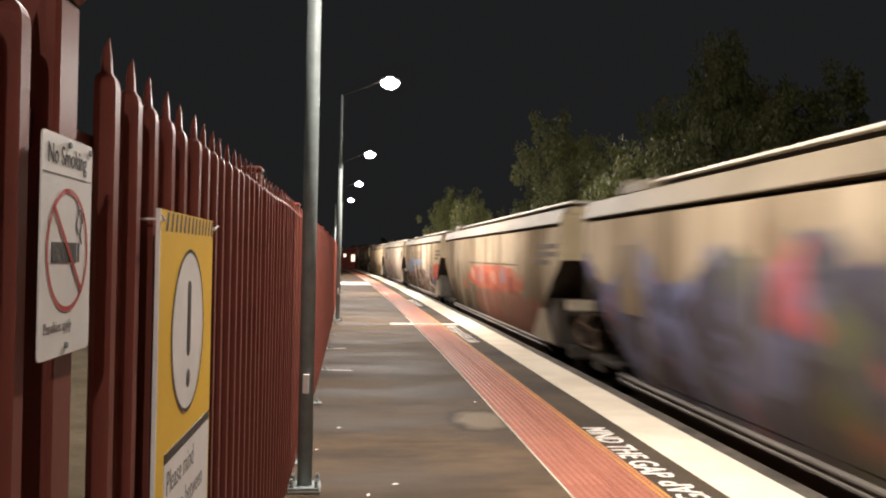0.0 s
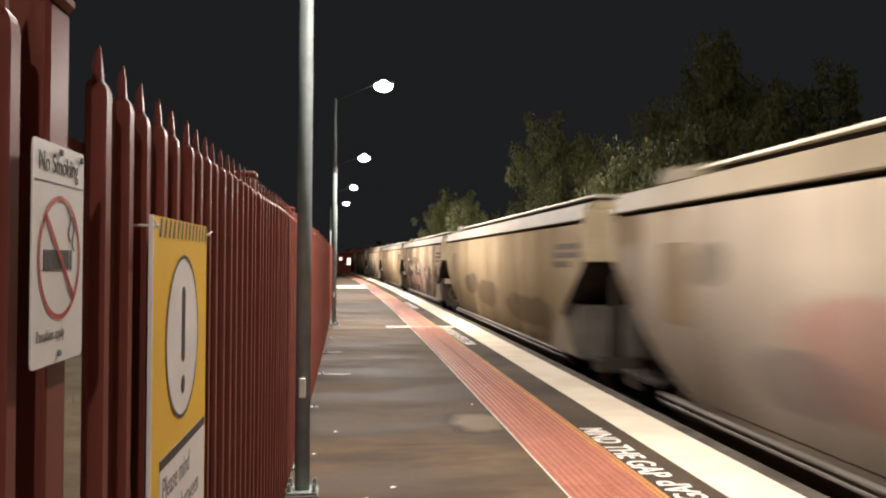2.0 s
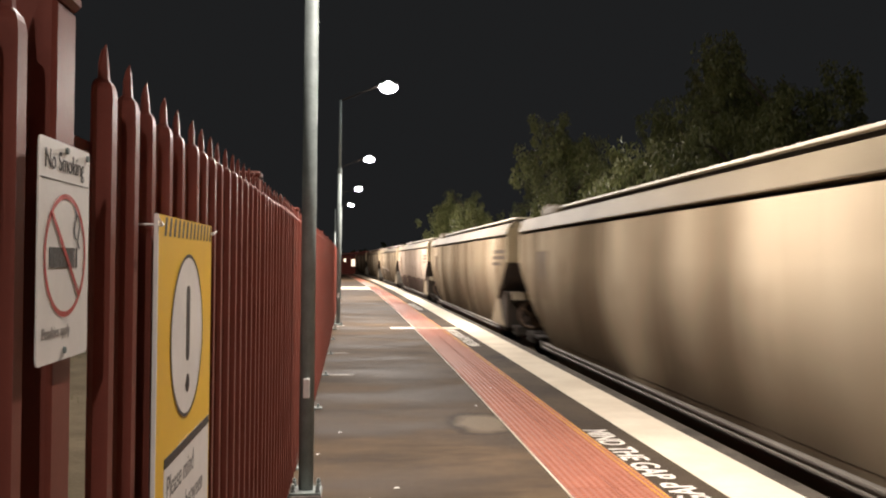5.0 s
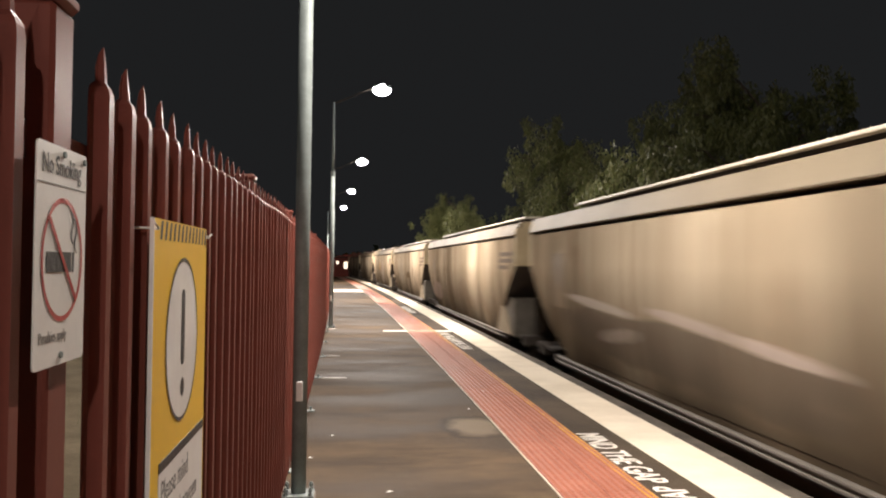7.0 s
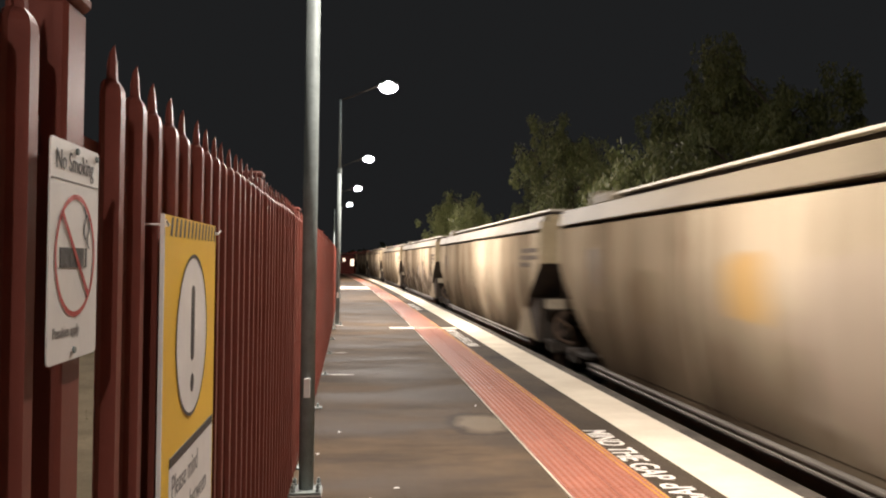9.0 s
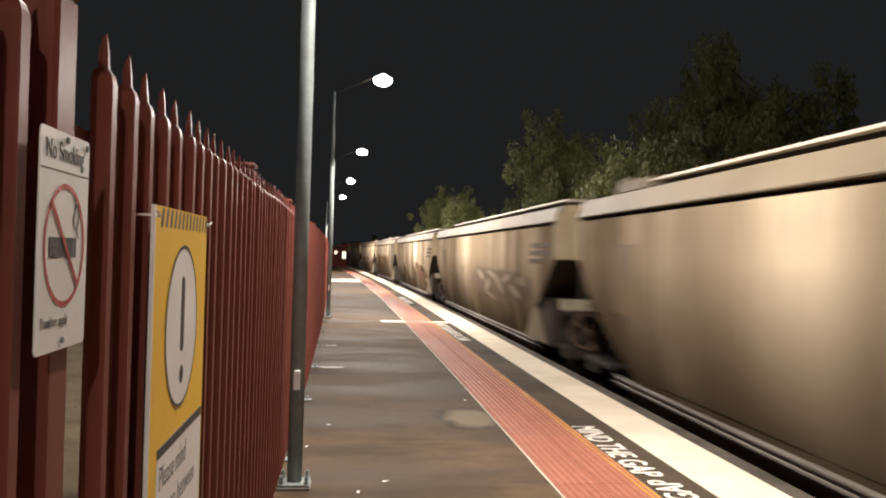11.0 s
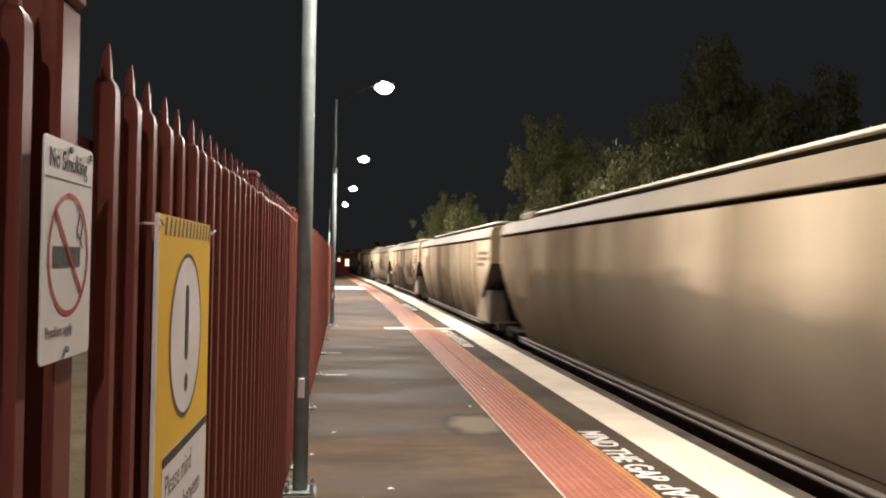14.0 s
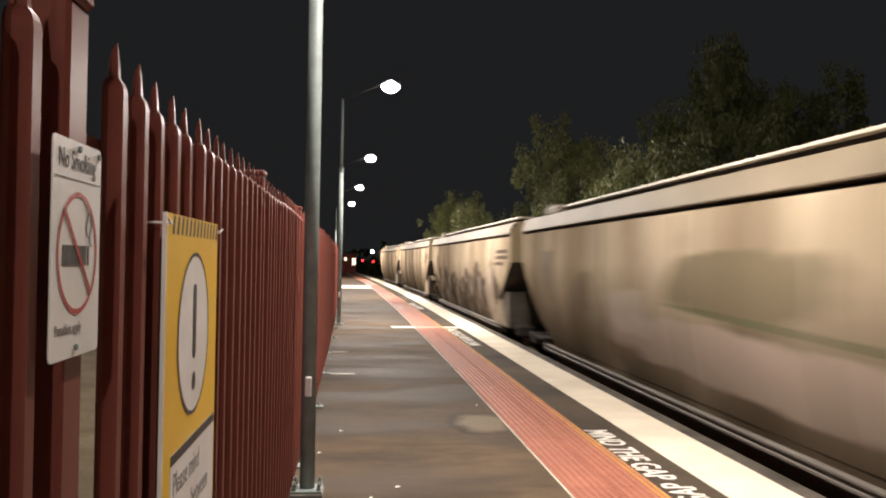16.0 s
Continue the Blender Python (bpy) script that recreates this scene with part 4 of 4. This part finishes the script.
# ---- lamp posts ----
def lamp_post():
    post = thing("platform_lamp", Matrix(), "slim galvanised steel lamp post with a bright white LED head", "lamp post", "lamp posts along the platform")
    arm = LAMP_ACROSS + 0.289
    bm = rod((0, 0, 0.03), (0, 0, 3.4), 0.046, 0.044, 14)
    part("pole", bm, GALVANISED, post, smooth=True)
    part("upper_pole", rod((0, 0, 3.4), (0, 0, 5.0), 0.030, 0.024, 12), GALVANISED, post, smooth=True)
    part("collar", rod((0, 0, 3.36), (0, 0, 3.46), 0.052, None, 14), GALVANISED, post)
    part("arm", rod((0, 0, 4.97), (arm - 0.15, 0, LAMP_Z + 0.03), 0.014, None, 8), DARK_STEEL, post, "thin dark arm")
    part("base_plate", box(-0.095, 0.095, -0.095, 0.095, 0.02, 0.036, 0.003), GALVANISED, post)
    part("grout", box(-0.10, 0.10, -0.10, 0.10, 0.0, 0.02, 0.006), CONCRETE, post)
    for x in (-0.074, 0.074):
        for y in (-0.074, 0.074):
            bm = rod((x, y, 0.03), (x, y, 0.085), 0.008, None, 8)
            rod((x, y, 0.036), (x, y, 0.052), 0.016, None, 6, bm)
            rod((x, y, 0.060), (x, y, 0.074), 0.015, None, 6, bm)
            part("bolt", bm, GALVANISED, post)
    part("access_cover", box(-0.022, 0.018, -0.0525, -0.040, 0.60, 0.72, 0.004), SIGN_WHITE, post, "small pale access cover")
    head = part("head", box(arm - 0.19, arm + 0.21, -0.14, 0.14, LAMP_Z, LAMP_Z + 0.06, 0.02), GALVANISED, post)
    bm = bmesh.new()
    bmesh.ops.create_uvsphere(bm, u_segments=20, v_segments=12, radius=0.2, matrix=Matrix.Translation((arm, 0, LAMP_Z - 0.03)) @ Matrix.Diagonal((1.0, 0.85, 0.62, 1)))
    part("lens", bm, LAMP_GLOW, head, "glowing white lens", smooth=True)
    return post


first = lamp_post()
first.matrix_basis = arc(-0.289, 5.33)
for i in list(range(1, 5)) + [-1]:
    copy_thing(first, arc(-0.289, LAMP_FIRST + i * LAMP_STEP - (0.15 if i > 0 else 0)))

# the top of the far lamp row: a street lamp behind the fence
street = thing("street_lamp", arc(-9.2, 21.0, -0.05), "street lamp on a dark pole behind the fence", "street lamp")
part("pole", rod((0, 0, 0), (0, 0, 4.5), 0.06, 0.04), DARK_STEEL, street)
part("head", box(-0.12, 0.35, -0.1, 0.1, 4.45, 4.55, 0.02), DARK_STEEL, street)
part("lens", box(-0.08, 0.31, -0.08, 0.08, 4.40, 4.449, 0.01), LAMP_GLOW, street)


# ---- writing on the platform ----
def floor_text(s0, length, facing, name="floor_lettering"):
    """The warning painted on the dark strip; it runs towards smaller s when facing is 1, away when -1."""
    cu = bpy.data.curves.new("t", "FONT")
    cu.body, cu.size, cu.extrude, cu.offset = "MIND THE GAP", 0.285, 0.0008, 0.004
    ob = bpy.data.objects.new("t", cu)
    scene.collection.objects.link(ob)
    me = bpy.data.meshes.new_from_object(ob.evaluated_get(bpy.context.evaluated_depsgraph_get()))
    bpy.data.objects.remove(ob)
    xs = [v.co.x for v in me.vertices]
    me.transform(Matrix.Diagonal((length / (max(xs) - min(xs)), 1, 1, 1)) @ Matrix.Translation((-min(xs), 0, 0)))
    me.materials.clear()
    me.materials.append(WORN_WHITE)
    m = arc(1.965 if facing > 0 else 2.18, s0, 0.0055) @ pose(0, 0, 0, 0, 0, -90 if facing > 0 else 90)
    return tagged(part(name, me, None, m=m), "worn white painted warning lettering on dark asphalt", "lettering", "floor warnings", "structure")


WORN_WHITE = worn("worn_white_lettering", (0.74, 0.70, 0.64), (0.42, 0.38, 0.34), 14, 0.7, 0, 60, 0.2, lo=0.45, hi=0.75)
for base in (7.21, 17.9, 28.6):
    floor_text(base, 1.66, 1)
    floor_text(base - 3.42, 1.66, -1)


# ---- trees and shrubs ----
def leaf_cloud(bm, centre, radius, count, size, rnd, droop):
    """Narrow leaves, hanging, round a point of a limb."""
    for _ in range(count):
        d = Vector((rnd.gauss(0, 1), rnd.gauss(0, 1), rnd.gauss(0, 0.8)))
        d = d.normalized() * radius * rnd.random() ** 0.45
        p = centre + Vector((d.x, d.y, d.z - droop * rnd.random() * radius))
        a = Vector((rnd.gauss(0, 0.5), rnd.gauss(0, 0.5), -1)).normalized() * size * rnd.uniform(0.6, 1.3)
        b = a.cross(Vector((rnd.gauss(0, 1), rnd.gauss(0, 1), 0.3))).normalized() * size * 0.17
        v = [bm.verts.new(q) for q in (p, p + a * 0.45 + b, p + a, p + a * 0.5 - b)]
        bm.faces.new(v)


def tree(across, along, height, spread, seed, clouds=60, per=70, size=0.17, low=0.35, base=-1.3, label="dark drooping eucalypt tree beside the railway"):
    """A eucalypt: bent limbs fork into twigs, and from each twig hang dense strands of leaves with gaps between."""
    rnd = random.Random(seed)
    t = thing("tree", arc(across, along, base), label, "tree", "trees behind the track")
    trunk = bmesh.new()
    crown = bmesh.new()
    lean = Vector((rnd.uniform(-0.5, 0.5), rnd.uniform(-0.5, 0.5), 0))
    fork = lean * 0.3 + Vector((0, 0, height * 0.4))
    top = Vector((0, 0, height * 0.72)) + lean
    rod((0, 0, 0), fork, 0.22, 0.15, 9, trunk)
    rod(fork - Vector((0, 0, 0.05)), top, 0.15, 0.04, 8, trunk)
    part("trunk", trunk, BARK, t)
    tips = [top, top + Vector((0.2, 0, 0.5))]
    for i in range(13):
        f = low + (1.0 - low) * (i + rnd.random()) / 13
        root = fork * (f / 0.55) if f < 0.55 else fork + (top - fork) * (f - 0.55) / 0.45
        a = i * 2.4 + rnd.uniform(-0.5, 0.5)
        reach = spread * rnd.uniform(0.5, 1.05) * (1.15 - 0.45 * f)
        bend = root + Vector((math.cos(a), math.sin(a), 0.9)) * reach * 0.55
        tip = bend + Vector((math.cos(a + 0.3), math.sin(a + 0.3), rnd.uniform(0.0, 0.5))) * reach * 0.55
        limb = rod(root, bend, 0.06, 0.035, 6)
        rod(bend, tip, 0.035, 0.014, 6, limb)
        part("limb", limb, BARK, t)
        tips += [bend, bend.lerp(tip, 0.5), tip]
    for _ in range(clouds):
        p = rnd.choice(tips) + Vector((rnd.gauss(0, 0.38), rnd.gauss(0, 0.38), rnd.gauss(0.1, 0.32)))
        # one strand: clumps that shrink as they hang
        r = rnd.uniform(0.22, 0.46)
        for k in range(rnd.choice((2, 3, 3, 4))):
            leaf_cloud(crown, p, r, int(per * (0.5 + r)), size, rnd, 0.8)
            p = p + Vector((rnd.gauss(0, 0.10), rnd.gauss(0, 0.10), -r * 1.25))
            r *= 0.78
    me = bpy.data.meshes.new("crown")
    crown.to_mesh(me)
    crown.free()
    part("crown", me, LEAF, t)
    return t


tree(9.9, 36.0, 10.6, 2.3, 1, 150, 75, low=0.3)
tree(10.6, 32.5, 8.4, 2.6, 2, 120, 65)
tree(9.6, 25.0, 7.0, 2.2, 3, 120, 70)
tree(10.4, 28.0, 7.4, 2.4, 4, 120, 65)
tree(9.0, 60.0, 9.0, 2.6, 5, 120, 70)
tree(8.4, 53.0, 7.2, 1.9, 12, 90, 70)
tree(9.2, 70.0, 8.2, 2.6, 6, 90, 70)
tree(14.0, 27.0, 11.0, 4.2, 7, 170, 70, size=0.2)
tree(16.0, 35.0, 12.0, 4.4, 8, 170, 70, size=0.2)
tree(14.0, 54.0, 11.0, 3.4, 10, 110, 70)


def shrub(across, along, height, seed):
    rnd = random.Random(seed)
    t = thing("shrub", arc(across, along, -0.02), "unlit leafy green shrub behind the fence", "shrub", "shrubs behind the fence")
    bm = bmesh.new()
    for i in range(6):
        a = i * 1.05 + rnd.random()
        rod((0, 0, 0), (0.3 * height * math.cos(a), 0.3 * height * math.sin(a), height * rnd.uniform(0.5, 0.9)), 0.022, 0.006, 5, bm)
    part("stems", bm, BARK, t)
    crown = bmesh.new()
    for i in range(26):
        a = rnd.uniform(0, 6.3)
        leaf_cloud(crown, Vector((0.35 * height * math.cos(a) * rnd.random(), 0.35 * height * math.sin(a) * rnd.random(), height * rnd.uniform(0.3, 0.95))), 0.28, 45, 0.11, rnd, 0.4)
    me = bpy.data.meshes.new("foliage")
    crown.to_mesh(me)
    crown.free()
    part("foliage", me, SHRUB, t)


for i, (x, s, h) in enumerate(((-3.4, 7.4, 1.9), (-4.2, 9.0, 2.2), (-5.0, 11.5, 2.4), (-3.6, 13.0, 1.9), (-5.5, 15.0, 2.2))):
    shrub(x, s, h, 40 + i)

# sparse dry grass behind the fence
rnd = random.Random(7)
bm = bmesh.new()
for _ in range(5000):
    x, s = -0.75 - 5 * rnd.random() ** 1.3, rnd.uniform(0.4, 16)
    if noise.noise((x * 0.9, s * 0.9, 1)) < 0.05:
        continue
    p = place(x, s, -0.06)
    a = Vector((rnd.gauss(0, 0.4), rnd.gauss(0, 0.4), 1)).normalized() * rnd.uniform(0.06, 0.22)
    b = Vector((rnd.gauss(0, 1), rnd.gauss(0, 1), 0)).normalized() * 0.006
    bm.faces.new([bm.verts.new(q) for q in (p - b, p + b, p + a)])
tagged(part("dry_grass", bm, GRASS), "sparse dry grass behind the fence", "grass", kind="stuff")


# ---- the far end ----
hut = thing("platform_hut", arc(0, 90.5, 0), "small dark red hut with two lit windows at the platform's end", "hut")
part("wall", box(-0.4, 2.70, 0.0, 2.4, -1.4, 1.95, 0.01), BRICK, hut)
part("roof", box(-0.55, 2.76, -0.15, 2.5, 1.951, 2.06, 0.02), DARK_STEEL, hut)
for x, z, a, b in ((1.62, 1.45, 0.13, 0.17), (2.48, 1.18, 0.19, 0.36)):
    win = part("window", box(x - a - 0.04, x + a + 0.04, -0.03, -0.002, z - b - 0.04, z + b + 0.04, 0.004), DARK_STEEL, hut)
    part("pane", box(x - a, x + a, -0.038, -0.031, z - b, z + b), WINDOW_GLOW, win, "lit window pane")


def crossing_light(across, along, z, white=0.0):
    t = thing("crossing_light", arc(across, along, -1.3), "level crossing mast with a red flashing light", "signal", "level crossing lights")
    part("mast", rod((0, 0, 0), (0, 0, z + 1.9), 0.06, None, 8), DARK_STEEL, t)
    part("hood", rod((0, 0.05, z + 1.3), (0, -0.12, z + 1.3), 0.24, None, 16), SIGN_BLACK, t)
    part("lens", rod((0, -0.121, z + 1.3), (0, -0.15, z + 1.3), 0.16, None, 16), RED_GLOW, t, "glowing red lens")
    if white:
        part("lamp", rod((-0.2, -0.2, white + 1.3), (-0.2, -0.35, white + 1.3), 0.2, None, 12), LAMP_GLOW, t, "bright white lamp")


crossing_light(6.75, 130, 1.25)
crossing_light(8.4, 130, 1.1, 2.6)
# added mast, hidden behind the hut, only to go with the red tint light
crossing_light(-1.6, 113, 2.2)

# dark tree line that closes the distance
rnd = random.Random(3)
bm = bmesh.new()
for i in range(2600):
    a = rnd.uniform(-0.9, 0.9)
    d = rnd.uniform(160, 230)
    p = Vector((d * math.sin(a), d * math.cos(a), -1.4 + 8 * rnd.random() * (0.6 + 0.4 * noise.noise((a * 9, 0, 0)))))
    s = rnd.uniform(0.5, 1.4)
    u, v = Vector((rnd.gauss(0, 1), rnd.gauss(0, 1), rnd.gauss(0, 1))).normalized() * s, Vector((rnd.gauss(0, 1), rnd.gauss(0, 1), rnd.gauss(0, 1))).normalized() * s
    bm.faces.new([bm.verts.new(q) for q in (p - u, p - v, p + u, p + v)])
tagged(part("far_woods", bm, SHRUB), "dark woods in the distance", "trees", kind="stuff")

# ---- litter ----
for i, (x, s, a) in enumerate(((-0.11, 7.23, 20), (1.22, 8.5, 70), (0.276, 5.44, 10), (-0.26, 6.42, 50), (0.1, 5.2, 80), (1.55, 9.6, 30))):
    bm = bmesh.new()
    v = [bm.verts.new(q) for q in ((-0.035, -0.012, 0.001), (0.0, -0.016, 0.006), (0.036, -0.008, 0.002), (0.03, 0.012, 0.001), (0.0, 0.014, 0.008), (-0.03, 0.01, 0.002))]
    bm.faces.new((v[0], v[1], v[4], v[5]))
    bm.faces.new((v[1], v[2], v[3], v[4]))
    tagged(part("paper_scrap", bm, SIGN_WHITE, m=arc(x, s, 0.003 if x < 1.3 else 0.016) @ pose(0, 0, 0, 0, 0, a) @ Matrix.Scale(0.6, 4)), "crumpled pale paper scrap on the platform", "litter", "litter on the platform")

for x, s, w, l in ((-0.15, 10.85, 0.42, 0.10), (-0.2, 13.4, 0.3, 0.08), (-0.25, 19.0, 0.25, 0.12)):
    bm = bmesh.new()
    rnd = random.Random(int(s * 10))
    bm.faces.new([bm.verts.new((0.5 * w * math.cos(a) * rnd.uniform(0.6, 1), 0.5 * l * math.sin(a) * rnd.uniform(0.6, 1), 0)) for a in [k * math.pi / 8 for k in range(16)]])
    tagged(part("paint_smear", bm, WORN_WHITE, m=arc(x, s, 0.003)), "pale paint smear on the asphalt", "stain", "paint smears", "structure")

# ---- tactile tiles ----
def tile_mesh():
    bm = bmesh.new()
    g = 0.1485
    lo = [bm.verts.new((x, y, 0.0)) for x, y in ((-g, -g), (g, -g), (g, g), (-g, g))]
    hi = [bm.verts.new((x, y, 0.008)) for x, y in ((-g + 0.002, -g + 0.002), (g - 0.002, -g + 0.002), (g - 0.002, g - 0.002), (-g + 0.002, g - 0.002))]
    bm.faces.new(hi)
    for i in range(4):
        bm.faces.new((lo[i], lo[(i + 1) % 4], hi[(i + 1) % 4], hi[i]))
    for i in range(6):
        for j in range(6):
            cx, cy = -0.125 + 0.05 * i, -0.125 + 0.05 * j
            rings = [[bm.verts.new((cx + r * math.cos(q * math.pi / 3), cy + r * math.sin(q * math.pi / 3), z)) for q in range(6)] for r, z in ((0.0175, 0.008), (0.012, 0.0135))]
            bm.faces.new(rings[1]).material_index = 1
            for q in range(6):
                bm.faces.new((rings[0][q], rings[0][(q + 1) % 6], rings[1][(q + 1) % 6], rings[1][q]))
    return mesh_of(bm, "tactile_tile")


def tactile_material():
    m, tree, sh = material("terracotta_tactile_tile")
    info = tree.nodes.new("ShaderNodeObjectInfo")
    worn_fac = noise_fac(tree, 30, (1, 1, 1), 4, 0.6)
    colour = mix(tree, info.outputs["Random"], (0.265, 0.090, 0.056), (0.325, 0.115, 0.072))
    colour = mix(tree, maths(tree, "MULTIPLY", worn_fac, 0.45), colour, (0.185, 0.055, 0.034))
    link(tree, colour, sh.inputs["Base Color"])
    sh.inputs["Roughness"].default_value = 0.5
    return m


tiles = setting("tactile_paving", slab(TL - 0.004, TR + 0.002, -25, P_END, -0.1, 0.003), TACTILE, "terracotta red raised-dot tactile paving", "tactile paving")
tile_me = tile_mesh()
tile_me.materials.append(tactile_material())
tile_me.materials.append(worn("worn_tactile_dots", (0.39, 0.165, 0.10), (0.30, 0.11, 0.068), 8, 0.6))
far_bm = bmesh.new()
for i in range(0, 283):
    for j in range(2):
        m = arc(TL + 0.15 + 0.3 * j, 3.4 + 0.3 * i, 0.002 + 0.001 * noise.noise((i * 3.1, j * 7.3, 0)))
        if i < 150:
            part("tile", tile_me, None, tiles, m=m)
        else:
            v = [far_bm.verts.new(m @ Vector((x, y, 0.010))) for x, y in ((-0.148, -0.148), (0.148, -0.148), (0.148, 0.148), (-0.148, 0.148))]
            far_bm.faces.new(v)
far_tiles = part("far_tiles", far_bm, TACTILE, tiles)
far_tiles["kind"] = "stuff"


# ---- motion ----
def motions():
    for n, w in enumerate(wagons):
        rows = []
        for k in range(17):
            mid = PHASE + (n - 0.5) * PITCH - SPEED * k
            rows.append((float(k), arc(TRACK, mid)))
        walk(w, rows)


motions()
